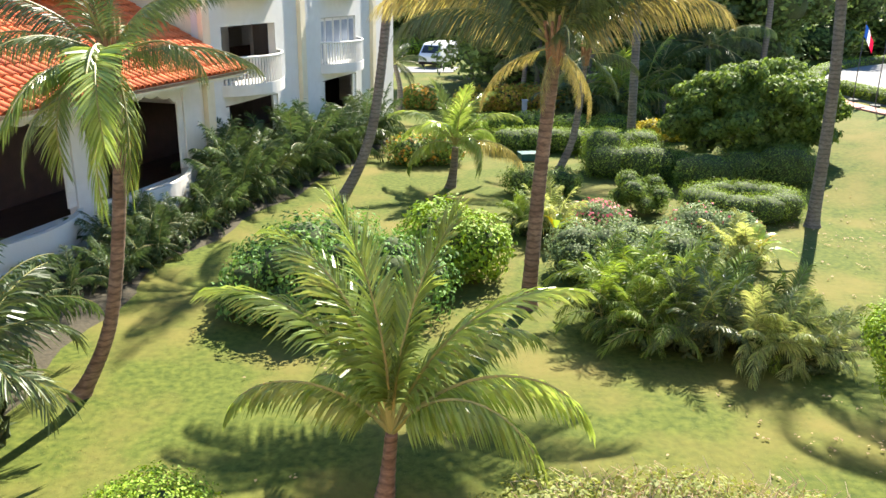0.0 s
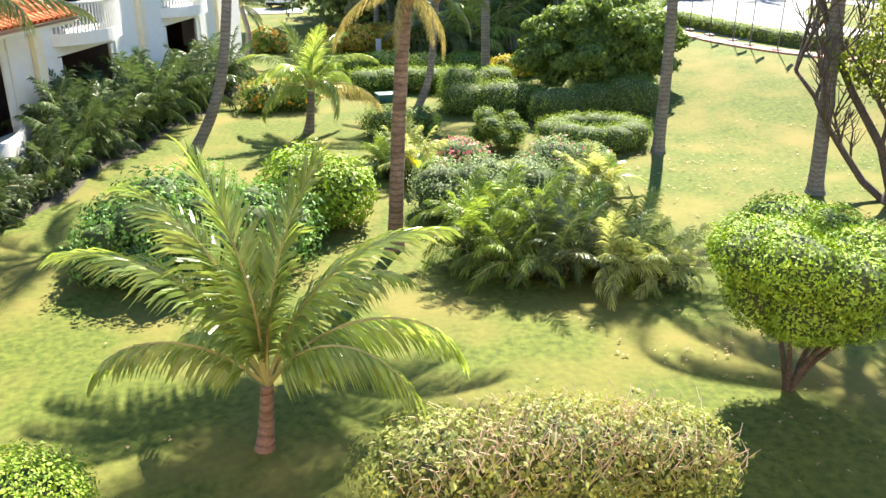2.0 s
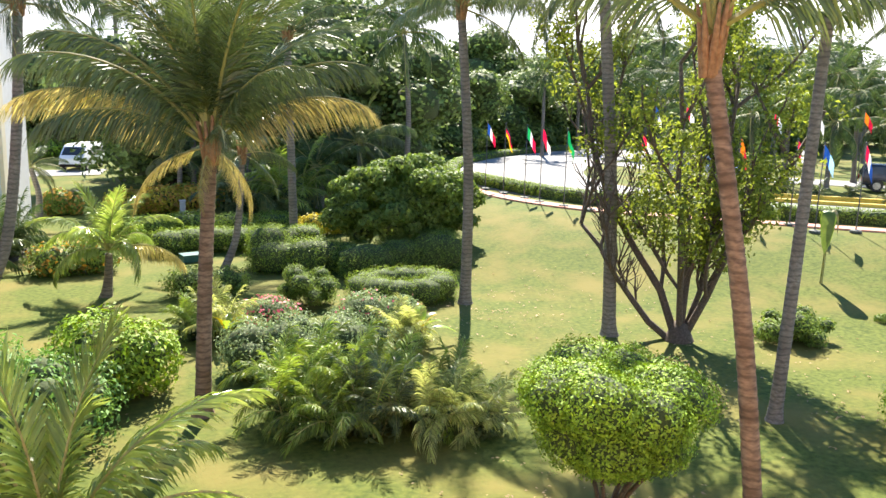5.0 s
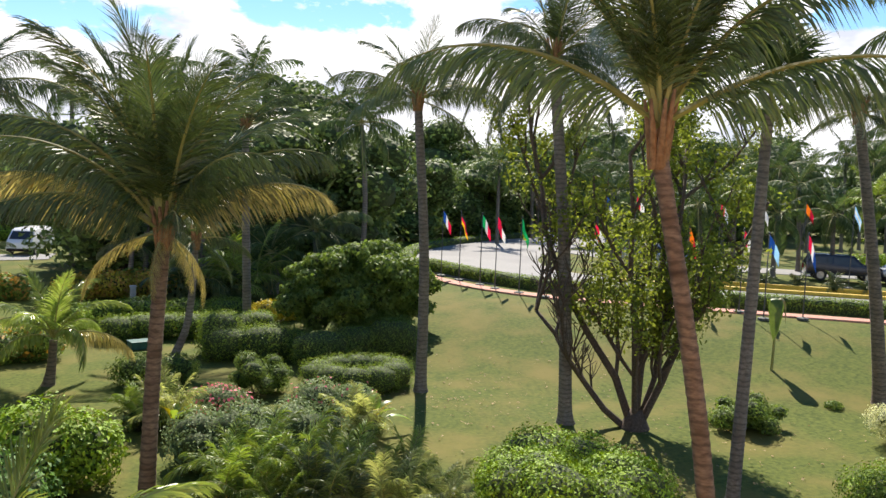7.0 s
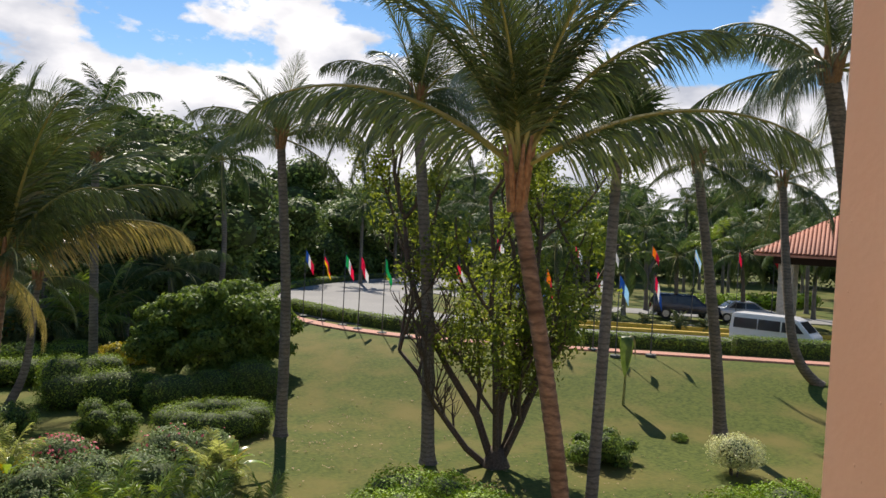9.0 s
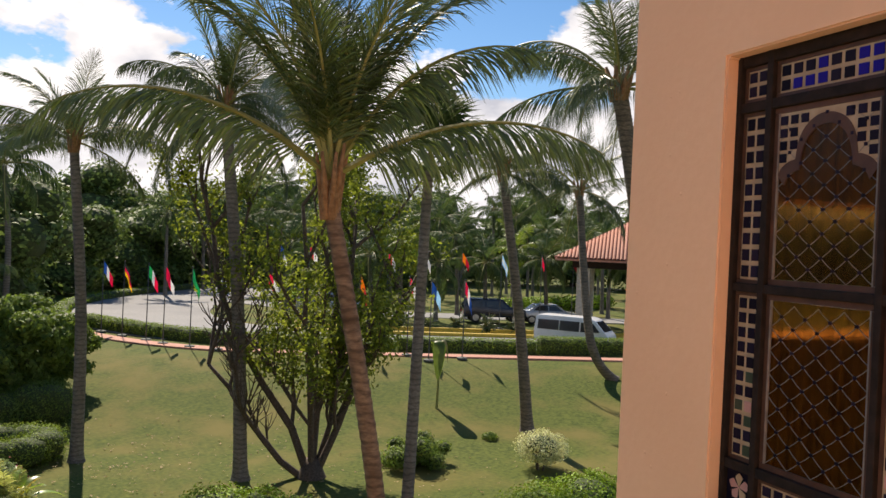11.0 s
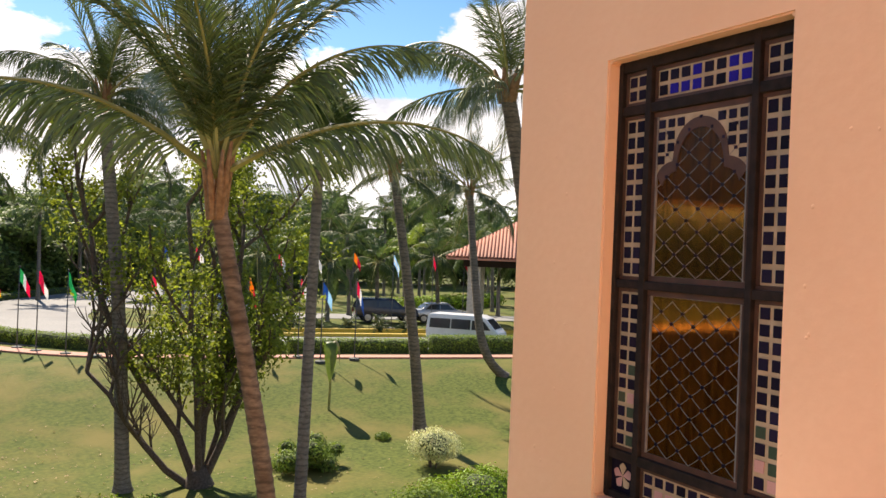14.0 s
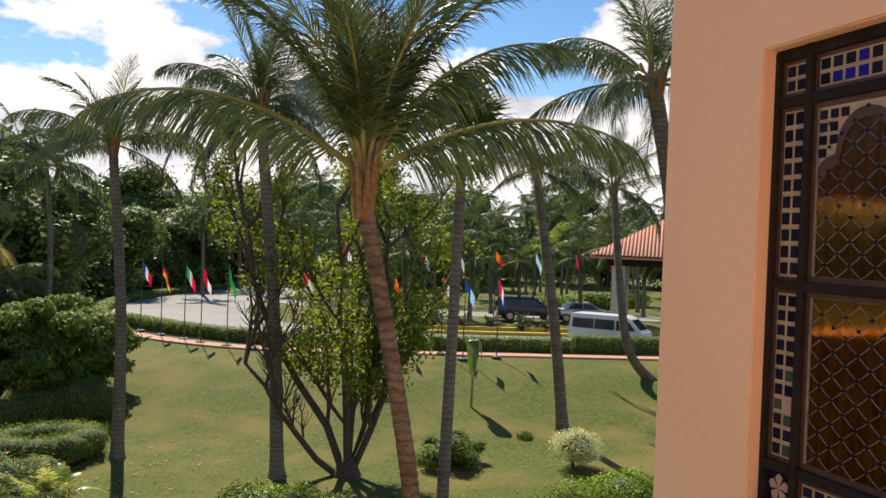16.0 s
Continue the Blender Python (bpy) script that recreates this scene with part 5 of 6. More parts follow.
bush(*polar(-2.6, 82), [(-6 + 2 * k, 0, 0.8, 1.4, 1.2, 0.9) for k in range(6)], 6000, 0.25, M_LEAFB, "bright hedge beyond the service road", 83, "hedge", "hedge", nstem=0)
bush(*polar(-4.5, 92), [(-4 + 3 * k, 0, 3, 2.6, 2, 3) for k in range(4)], 8000, 0.4, M_LEAFB, "tall bright shrubs beyond the service road", 84, "tree", "broadleaf_tree", nstem=2)

# service road at the far end of the lawn
sr = put("road", mesh_of("road", [(-14, 64.5, 0.03), (0.2, 66.6, 0.03), (0.8, 71, 0.03), (-14, 69, 0.03)], [(0, 1, 2, 3)]), M_CONC)
tagged(sr, "short stretch of pale service road", "road", kind="structure")


# ---------------------------------------------------------------- kiosk with a tiled roof
def kiosk():
    cx, cy = 48.9, 26.0
    e = thing("entrance_pavilion", cx, cy, 1.6, "open pavilion with hipped clay tile roof on stone pillars", "pavilion", rz=28)
    M_STONE = material("pale stone", (0.40, 0.37, 0.32), (0.55, 0.51, 0.45), 7, 0.85, 0.3)
    for px, py in ((-3.0, -3.0), (-3.0, 3.0), (3.0, -3.0), (3.0, 3.0)):
        part("pillar", box(px - 0.4, py - 0.4, 0, px + 0.4, py + 0.4, 4.3, 0.04), M_STONE, e)
    part("beam", box(-3.7, -3.7, 4.3, 3.7, 3.7, 4.72, 0.03), M_IRON, e)
    R, z0, z1 = 4.7, 4.85, 7.5
    verts = [(-R, -R, z0), (R, -R, z0), (R, R, z0), (-R, R, z0), (0, 0, z1), (-R, -R, z0 - 0.12), (R, -R, z0 - 0.12), (R, R, z0 - 0.12), (-R, R, z0 - 0.12)]
    roof = put("roof", mesh_of("roof", verts, [(0, 1, 4), (1, 2, 4), (2, 3, 4), (3, 0, 4), (0, 5, 6, 1), (1, 6, 7, 2), (2, 7, 8, 3), (3, 8, 5, 0), (8, 7, 6, 5)]), M_TILEF, e)
    for side in range(4):
        vs, fs = [], []
        for k in range(-20, 21):
            x = k * 0.225
            top = 1 - abs(x) / R
            if top < 0.04:
                continue
            a = Vector((x, -R - 0.04, z0 + 0.05))
            b = Vector((x, -R + R * top, z0 + (z1 - z0) * top + 0.05))
            v, q = tube([a, b], [0.1, 0.09], 6)
            o = len(vs)
            vs += v
            fs += [tuple(i + o for i in t) for t in q]
        m = Matrix.Rotation(radians(90 * side), 4, "Z")
        ob = put("tiling", mesh_of("tiling", vs, fs, True), M_TILEF, roof, m)
        ob["kind"] = "stuff"


kiosk()


# ---------------------------------------------------------------- the hotel wing
WING = thing("hotel_wing", -8.68 - 0.12 * 0.963, 23.11 + 0.12 * 0.2686, 0, "white hotel wing with curved balconies and clay tile roof", "building", rz=math.degrees(math.atan2(0.963, 0.2686)))
# local axes: x along the facade away from the eye, -y out to the garden, z up


def wall_with_openings(x0, x1, y0, y1, z0, z1, holes, mat, label=""):
    """A wall slab built of blocks round its openings (xa, xb, za, zb)."""
    bm = bmesh.new()
    xs = sorted({x0, x1, *[h[0] for h in holes], *[h[1] for h in holes]})
    zs = sorted({z0, z1, *[h[2] for h in holes], *[h[3] for h in holes]})
    for a, b in zip(xs, xs[1:]):
        for c, d in zip(zs, zs[1:]):
            mx, mz = (a + b) / 2, (c + d) / 2
            if not any(h[0] < mx < h[1] and h[2] < mz < h[3] for h in holes):
                add_box(bm, a, y0, c, b, y1, d)
    bmesh.ops.remove_doubles(bm, verts=bm.verts, dist=0.0005)
    return part("wall", bm, mat, WING, label)


def arc_points(cx, half, bulge, n=16):
    """Points of a shallow arc that bulges out to -y."""
    R = (half * half + bulge * bulge) / (2 * bulge)
    a0 = math.asin(min(1, half / R))
    return [(cx + R * math.sin(-a0 + 2 * a0 * i / n), (R - bulge) - R * math.cos(-a0 + 2 * a0 * i / n)) for i in range(n + 1)]


def curved_slab(name, cx, half, bulge, z0, z1, mat, parent, thick=None):
    out = arc_points(cx, half, bulge)
    inn = arc_points(cx, half, bulge - thick) if thick else [(p[0], 0.05) for p in out]
    if thick:
        inn = [(p[0], q[1] + thick) for p, q in zip(out, out)]
    vs, fs, n = [], [], len(out)
    for (ax, ay), (bx, by) in zip(out, inn):
        vs += [(ax, ay, z0), (ax, ay, z1), (bx, by, z1), (bx, by, z0)]
    for i in range(n - 1):
        for k in range(4):
            j = (k + 1) % 4
            fs.append((i * 4 + k, i * 4 + j, (i + 1) * 4 + j, (i + 1) * 4 + k))
    fs += [(3, 2, 1, 0), tuple((n - 1) * 4 + k for k in range(4))]
    return put(name, mesh_of(name, vs, fs), mat, parent)


BAYS = [(-5.06, 2.1), (0.0, 2.1), (6.44, 1.9), (14.37, 1.9)]
holes = []
for i, (u, hw) in enumerate(BAYS):
    if i < 2:
        holes.append((u - hw, u + hw, 1.05, 3.75))
    else:
        holes += [(u - hw, u + hw, 1.05, 2.85), (u - hw, u + hw, 3.55, 5.45)]
holes += [(u - 1.9, u + 1.9, 6.75, 8.9) for u in (6.44, 14.37)]
wall_with_openings(3.3, 21.5, 0.0, 0.3, -0.2, 10.5, [h for h in holes if h[0] > 3], M_WHITE)
wall_with_openings(-13, 3.296, 0.0, 0.3, -0.2, 4.3, [h for h in holes if h[0] < 3], M_WHITE)
part("wall", box(-13, 2.6, 4.3, 3.3, 2.9, 10.5), M_WHITE, WING)
part("wall", box(3.3, 0.304, 4.3, 3.6, 2.9, 10.5), M_CREAMW, WING)
part("wall", box(21.2, 0.304, -0.2, 21.5, 9.0, 10.5), M_WHITE, WING)
part("wall", box(-13, 8.7, -0.2, 21.2, 9.0, 10.5), M_WHITE, WING)
part("flat_roof", box(-13, 2.9, 10.5, 21.5, 9.0, 10.8), M_WHITE, WING)
# near-black back wall, floor and ceiling: the terrace's shade put into colour
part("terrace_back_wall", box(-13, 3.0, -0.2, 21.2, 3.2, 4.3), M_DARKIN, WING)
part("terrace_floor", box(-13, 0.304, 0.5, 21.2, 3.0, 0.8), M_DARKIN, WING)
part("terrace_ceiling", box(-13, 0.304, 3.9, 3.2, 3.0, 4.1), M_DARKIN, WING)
for z in (3.0, 6.2):
    part("storey_floor", box(3.61, 0.304, z, 21.19, 8.6, z + 0.3), M_WHITE, WING)
for u in (3.4, 10.4, 18.3):
    part("pilaster", box(u - 0.22, -0.18, 0, u + 0.22, -0.003, 10.5, 0.02), M_CREAMW, WING)
# greyer than the outer walls: the rooms' shade is put into the colour
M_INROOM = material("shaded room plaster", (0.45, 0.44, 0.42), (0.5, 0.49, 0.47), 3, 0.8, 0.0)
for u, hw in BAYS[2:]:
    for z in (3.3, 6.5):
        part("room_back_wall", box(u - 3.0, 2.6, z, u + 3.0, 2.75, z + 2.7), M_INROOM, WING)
for i, (u, hw) in enumerate(BAYS):
    curved_slab("terrace_parapet", u, hw + 0.15, 0.7, 0.75, 1.24, M_WHITE, WING, 0.14)
    curved_slab("terrace_slab", u, hw + 0.1, 0.63, 0.5, 0.752, M_WHITE, WING)
    # slim louvred shutters beside the openings
    for sgn in (-1, 1):
        x = u + sgn * (hw - 0.16)
        zt = 3.4 if i < 2 else 2.8
        sh = part("shutter", box(x - 0.15, 0.05, 1.3, x + 0.15, 0.1, zt, 0.01), M_WHITE, WING)
        for k in range(int((zt - 1.45) / 0.13)):
            part("slat", box(x - 0.12, 0.03, 1.38 + k * 0.13, x + 0.12, 0.048, 1.46 + k * 0.13), M_WHITE, sh)
    if i < 2:
        # scalloped arch in the head of the opening
        vs, fs, n = [], [], 28
        for k in range(n + 1):
            x = -hw + 2 * hw * k / n
            zz = 3.1 + 0.62 * math.sqrt(max(0, 1 - (x / hw) ** 2)) - 0.09 * abs(math.sin(k / n * math.pi * 7))
            for yy in (0.08, 0.2):
                vs += [(u + x, yy, zz), (u + x, yy, 3.76)]
        for k in range(n):
            a, b = k * 4, k * 4 + 4
            fs += [(a, b, b + 1, a + 1), (a + 2, a + 3, b + 3, b + 2), (a, a + 2, b + 2, b)]
        put("arch", mesh_of("arch", vs, fs), M_WHITE, WING)


def balcony(u, z, half=2.05, bulge=0.95):
    b = curved_slab("balcony", u, half, bulge, z - 0.32, z + 0.06, M_WHITE, WING)
    pts = arc_points(u, half - 0.05, bulge - 0.05, 34)
    me = None
    for k, (x, y) in enumerate(pts):
        if me is None:
            bm = box(-0.025, -0.025, 0, 0.025, 0.025, 0.86)
            me = bpy.data.meshes.new("baluster")
            bm.to_mesh(me)
            bm.free()
        put("baluster", me, M_WHITE, b, pose(x, y, z + 0.06))
    vs, fs = tube([(x, y, z + 0.95) for x, y in pts], [0.045] * len(pts), 8)
    put("handrail", mesh_of("handrail", vs, fs, True), M_WHITE, b)
    # sliding door behind the balcony
    d = part("door_frame", box(u - 1.85, 0.32, z, u + 1.85, 0.36, z + 0.05), M_WHITE, WING)
    return b


for u in (6.44, 14.37):
    for z in (3.5, 6.7):
        balcony(u, z)
for z in (6.9,):
    for u in (-7.5, 0.0):
        bb = balcony(u, z)
        bb.location.y = 2.6
# louvred doors of the far bay
for k in range(5):
    x = 14.37 - 1.7 + k * 0.85
    dr = part("balcony_door", box(x - 0.4, 0.12, 3.57, x + 0.4, 0.17, 5.42, 0.01), M_WHITE, WING)
    part("pane", box(x - 0.3, 0.1, 3.75, x + 0.3, 0.118, 5.3), material("pale curtain glass", (0.30, 0.34, 0.40), (0.42, 0.46, 0.52), 2, 0.15, 0.0), dr)

# the tiled roof over the terrace: barrel tiles in rows
RX0, RX1, RY0, RZ0, RY1, RZ1 = -13.0, 3.1, -1.7, 4.35, 2.58, 6.35
roof = part("roof", box(-13, -1.6, 4.1, 3.0, 2.58, 4.28), M_WHITE, WING)
slope = math.atan2(RZ1 - RZ0, RY1 - RY0)
length = math.hypot(RZ1 - RZ0, RY1 - RY0)
base = put("roof_deck", mesh_of("roof_deck", [(RX0, RY0, RZ0 - 0.06), (RX1, RY0, RZ0 - 0.06), (RX1, RY1, RZ1 - 0.06), (RX0, RY1, RZ1 - 0.06), (RX0, RY0, RZ0 - 0.14), (RX1, RY0, RZ0 - 0.14), (RX1, RY1, RZ1 - 0.14), (RX0, RY1, RZ1 - 0.14)], [(0, 1, 2, 3), (7, 6, 5, 4), (0, 4, 5, 1), (1, 5, 6, 2), (2, 6, 7, 3), (3, 7, 4, 0)]), M_TILE, WING)
part("eave_board", box(-13, -1.7, 4.18, 3.1, -1.65, 4.30), M_CREAMW, WING)


def tile_mesh(L=0.5, r0=0.125, r1=0.105):
    vs, fs, n = [], [], 6
    for j, (x, r) in enumerate(((0, r0), (L, r1))):
        for k in range(n + 1):
            a = math.pi * k / n
            vs.append((-math.cos(a) * r, x, math.sin(a) * r * 0.8 + (0.03 if j == 0 else 0.0)))
    for k in range(n):
        fs.append((k, k + 1, n + 2 + k, n + 1 + k))
    # front rim for thickness
    for k in range(n + 1):
        a = math.pi * k / n
        vs.append((-math.cos(a) * (r0 - 0.022), 0, math.sin(a) * (r0 - 0.022) * 0.8 + 0.03))
    for k in range(n):
        fs.append((k, 2 * n + 2 + k, 2 * n + 3 + k, k + 1))
    return mesh_of("tile", vs, fs, True)


TM = tile_mesh()
TM.materials.append(M_TILE)
rnd = random.Random(3)
rest_v, rest_f = [], []
rows, cols = int(length / 0.42), int((RX1 - RX0) / 0.26)
count = 0
for c in range(cols):
    for r in range(rows):
        x = RX1 - 0.13 - c * 0.26
        q = r * 0.42
        m = pose(x, RY0 + q * math.cos(slope), RZ0 - 0.05 + q * math.sin(slope), math.degrees(slope), rnd.uniform(-2, 2), rnd.uniform(-1.5, 1.5))
        if count < 300 and r < 11:
            put("tile", TM, None, roof, m)
            count += 1
        else:
            o = len(rest_v)
            rest_v += [m @ v.co for v in TM.vertices]
            rest_f += [tuple(i + o for i in p.vertices) for p in TM.polygons]
tagged(put("tiling", mesh_of("tiling", rest_v, rest_f, True), M_TILE, roof), kind="stuff")

# ---------------------------------------------------------------- the near wall with its leaded window
# wall frame: x along the wall away from the eye, y into the wall, z up
WA = radians(27)
WDIR, WNRM = Vector((math.sin(WA), math.cos(WA), 0)), Vector((math.cos(WA), -math.sin(WA), 0))
WALL_M = Matrix(((WDIR.x, WNRM.x, 0, WNRM.x * 1.7), (WDIR.y, WNRM.y, 0, WNRM.y * 1.7), (0, 0, 1, 0), (0, 0, 0, 1)))
X0, X1, Z0, Z1 = 1.318, 1.988, 6.235, 7.61
bm = bmesh.new()
XA, XB, ZA, ZB, TH = -4.0, 2.467, 0.0, 10.0, 0.22
xs, zs = [XA, X0, X1, XB], [ZA, Z0, Z1, ZB]
for i in range(3):
    for j in range(3):
        if not (i == 1 and j == 1):
            add_box(bm, xs[i], 0, zs[j], xs[i + 1], TH, zs[j + 1])
bmesh.ops.remove_doubles(bm, verts=bm.verts, dist=0.0004)
inner = [f for f in bm.faces if all(len(e.link_faces) > 2 for e in f.edges)]
bmesh.ops.delete(bm, geom=inner, context="FACES_ONLY")
sharp = [e for e in bm.edges if len(e.link_faces) == 2 and e.calc_face_angle(0) > 1.2]
bmesh.ops.bevel(bm, geom=sharp, offset=0.006, segments=2, affect="EDGES")
w1 = part("wall_east", bm, M_PEACH, None, m=WALL_M)
tagged(w1, "peach painted plaster wall with a window niche", "wall", kind="structure")
# opening added on the unseen side so daylight glows through the amber glass
bm = bmesh.new()
for ya, yb, za, zb in ((TH + 0.002, TH + 4.0, 0.0, 6.72), (TH + 0.002, TH + 4.0, 7.22, 10.0), (TH + 0.002, TH + 0.12, 6.72, 7.22), (TH + 1.9, TH + 4.0, 6.72, 7.22)):
    add_box(bm, XB - 0.22, ya, za, XB - 0.004, yb, zb)
w2 = part("wall_return", bm, M_PEACH, None, m=WALL_M)
tagged(w2, "peach painted return of the wing wall", "wall", kind="structure")

M_LEAD = material("grey lead came", (0.16, 0.14, 0.12), (0.26, 0.23, 0.20), 30, 0.6, 0.1)
M_PALEG = material("pale opal glass", (0.38, 0.27, 0.16), (0.50, 0.38, 0.24), 20, 0.6, 0.05)
M_BROWNG = material("brown opal glass", (0.055, 0.022, 0.011), (0.10, 0.042, 0.02), 20, 0.6, 0.05)
M_DARKG = material("deep violet glass", (0.008, 0.006, 0.016), (0.018, 0.012, 0.03), 10, 0.6, 0.05, vary=0.5, spec=0.1)
M_BLUEG = material("cobalt blue glass", (0.008, 0.004, 0.20), (0.02, 0.012, 0.34), 10, 0.5, 0.05, spec=0.1)
M_PINKG = material("pink opal glass", (0.45, 0.22, 0.20), (0.58, 0.34, 0.30), 14, 0.3, 0.05)
M_GREENG = material("green opal glass", (0.02, 0.04, 0.025), (0.05, 0.08, 0.05), 14, 0.3, 0.05)

# amber rippled glass
amb = bpy.data.materials.new("amber rippled glass")
amb.use_nodes = True
an, al = amb.node_tree.nodes, amb.node_tree.links
ab = an["Principled BSDF"]
tc = an.new("ShaderNodeTexCoord")
am = an.new("ShaderNodeMapping")
am.inputs["Scale"].default_value = (60, 60, 9)
al.new(tc.outputs["Object"], am.inputs[0])
ao = an.new("ShaderNodeTexNoise")
ao.inputs["Scale"].default_value = 1.0
ao.inputs["Detail"].default_value = 4
ao.inputs["Distortion"].default_value = 0.6
al.new(am.outputs[0], ao.inputs["Vector"])
ap = an.new("ShaderNodeBump")
ap.inputs["Strength"].default_value = 0.6
ap.inputs["Distance"].default_value = 0.004
al.new(ao.outputs["Fac"], ap.inputs["Height"])
al.new(ap.outputs[0], ab.inputs["Normal"])
ar = an.new("ShaderNodeValToRGB")
ar.color_ramp.elements[0].position, ar.color_ramp.elements[1].position = 0.3, 0.7
ar.color_ramp.elements[0].color, ar.color_ramp.elements[1].color = (0.17, 0.065, 0.010, 1), (0.42, 0.20, 0.036, 1)
al.new(ao.outputs["Fac"], ar.inputs[0])
al.new(ar.outputs[0], ab.inputs["Base Color"])
ab.inputs["Roughness"].default_value = 0.12
ab.inputs["Transmission Weight"].default_value = 0.93
ab.inputs["IOR"].default_value = 1.2

win = thing("window_1", 0, 0, 0, "leaded window of amber and violet glass in dark frame", "window", kind="structure")
win.matrix_basis = WALL_M
# widths across: outer bar, narrow column, bar, middle panel, bar, narrow column, outer bar
FB = 0.02
YF = 0.055
ux = [X0, X0 + FB, X0 + 0.128, X0 + 0.15, X1 - 0.146, X1 - 0.122, X1 - 0.018, X1]
uz = [Z0, Z0 + 0.024, Z0 + 0.125, Z0 + 0.155, 6.898, 6.924, Z1 - 0.172, Z1 - 0.142, Z1 - 0.034, Z1]
for a, b in ((0, 1), (2, 3), (4, 5), (6, 7)):
    part("frame_bar", box(ux[a], YF - 0.012, Z0, ux[b], YF + 0.03, Z1, 0.003), M_IRON, win)
for a, b, x0, x1 in ((0, 1, ux[1], ux[6]), (2, 3, ux[1], ux[6]), (4, 5, ux[1], ux[6]), (6, 7, ux[1], ux[6]), (8, 9, ux[1], ux[6])):
    part("frame_bar", box(x0, YF - 0.009, uz[a], x1, YF + 0.027, uz[b], 0.003), M_IRON, win)
SQ = None


def lattice(x0, x1, z0, z1, nx, nz, blue=False, brown=0.012, skip=None, flowers=0.0):
    """A field of small dark square panes between pale glass strips, inside a thin brown border."""
    global SQ
    for q in ((x0, z0, x1, z0 + brown), (x0, z1 - brown, x1, z1), (x0, z0 + brown, x0 + brown, z1 - brown), (x1 - brown, z0 + brown, x1, z1 - brown)):
        part("border_pane", box(q[0] + 0.0008, YF + 0.004, q[1] + 0.0008, q[2] - 0.0008, YF + 0.012, q[3] - 0.0008), M_BROWNG, win)
    x0, x1, z0, z1 = x0 + brown, x1 - brown, z0 + brown, z1 - brown
    px, pz = (x1 - x0) / nx, (z1 - z0) / nz
    sq = min(px, pz) * 0.68
    if SQ is None:
        bm = box(-0.5, 0, -0.5, 0.5, 1, 0.5)
        SQ = bpy.data.meshes.new("pane")
        bm.to_mesh(SQ)
        bm.free()
        SQ.materials.append(M_DARKG)
    r = random.Random(int(x0 * 1000) + nz)
    part("pale_strip", box(x0, YF + 0.0075, z0, x1, YF + 0.012, z1), M_PALEG, win, "pale opal glass strips")
    for i in range(nx):
        for j in range(nz):
            cx, cz = x0 + (i + 0.5) * px, z0 + (j + 0.5) * pz
            if skip and skip(cx, cz):
                continue
            m = Matrix.Translation((cx, YF + 0.0045, cz)) @ Matrix.Diagonal((px * 0.7, 0.004, pz * 0.7 if pz < px * 1.4 else sq, 1))
            ob = put("pane", SQ, None, win, m)
            roll = r.random()
            alt = M_BLUEG if blue and roll < 0.4 else (M_PINKG if roll < flowers * 0.4 and j < nz * 0.3 else (M_GREENG if roll < flowers and j < nz * 0.5 else None))
            if alt:
                ob.material_slots[0].link = "OBJECT"
                ob.material_slots[0].material = alt


lattice(ux[5], ux[6], uz[5], uz[6], 2, 10)
lattice(ux[5], ux[6], uz[3], uz[4], 2, 11, flowers=0.5)
lattice(ux[1], ux[2], uz[5], uz[6], 2, 10)
lattice(ux[1], ux[2], uz[3], uz[4], 2, 11, flowers=0.5)
lattice(ux[3], ux[4], uz[7], uz[8], 8, 2, blue=True)
lattice(ux[5], ux[6], uz[7], uz[8], 2, 2)
lattice(ux[1], ux[2], uz[7], uz[8], 2, 2)
lattice(ux[3], ux[4], uz[1], uz[2], 8, 2, flowers=0.3)
lattice(ux[1], ux[2], uz[1], uz[2], 2, 2, flowers=0.9)


def flower_panel(x0, x1, z0, z1):
    part("corner_pane", box(x0, YF + 0.006, z0, x1, YF + 0.012, z1), M_DARKG, win)
    cx, cz = (x0 + x1) / 2, (z0 + z1) / 2
    for k in range(5):
        a = k * 1.2566 + 0.3
        vs, fs = [(cx, YF + 0.004, cz)], []
        for i in range(7):
            t = -0.5 + i / 6
            rr = 0.042 * (1 - abs(t) * 0.5)
            vs.append((cx + math.cos(a + t) * rr, YF + 0.004, cz + math.sin(a + t) * rr))
        for i in range(6):
            fs.append((0, i + 1, i + 2))
        o = len(vs)
        vs += [(p[0], YF + 0.0062, p[2]) for p in vs]
        fs += [(i + 1, i + 1 + o, i + 2 + o, i + 2) for i in range(6)]
        put("petal", mesh_of("petal", vs, fs), M_PALEG if k % 2 else M_PINKG, win)


flower_panel(ux[5], ux[6], uz[1], uz[2])

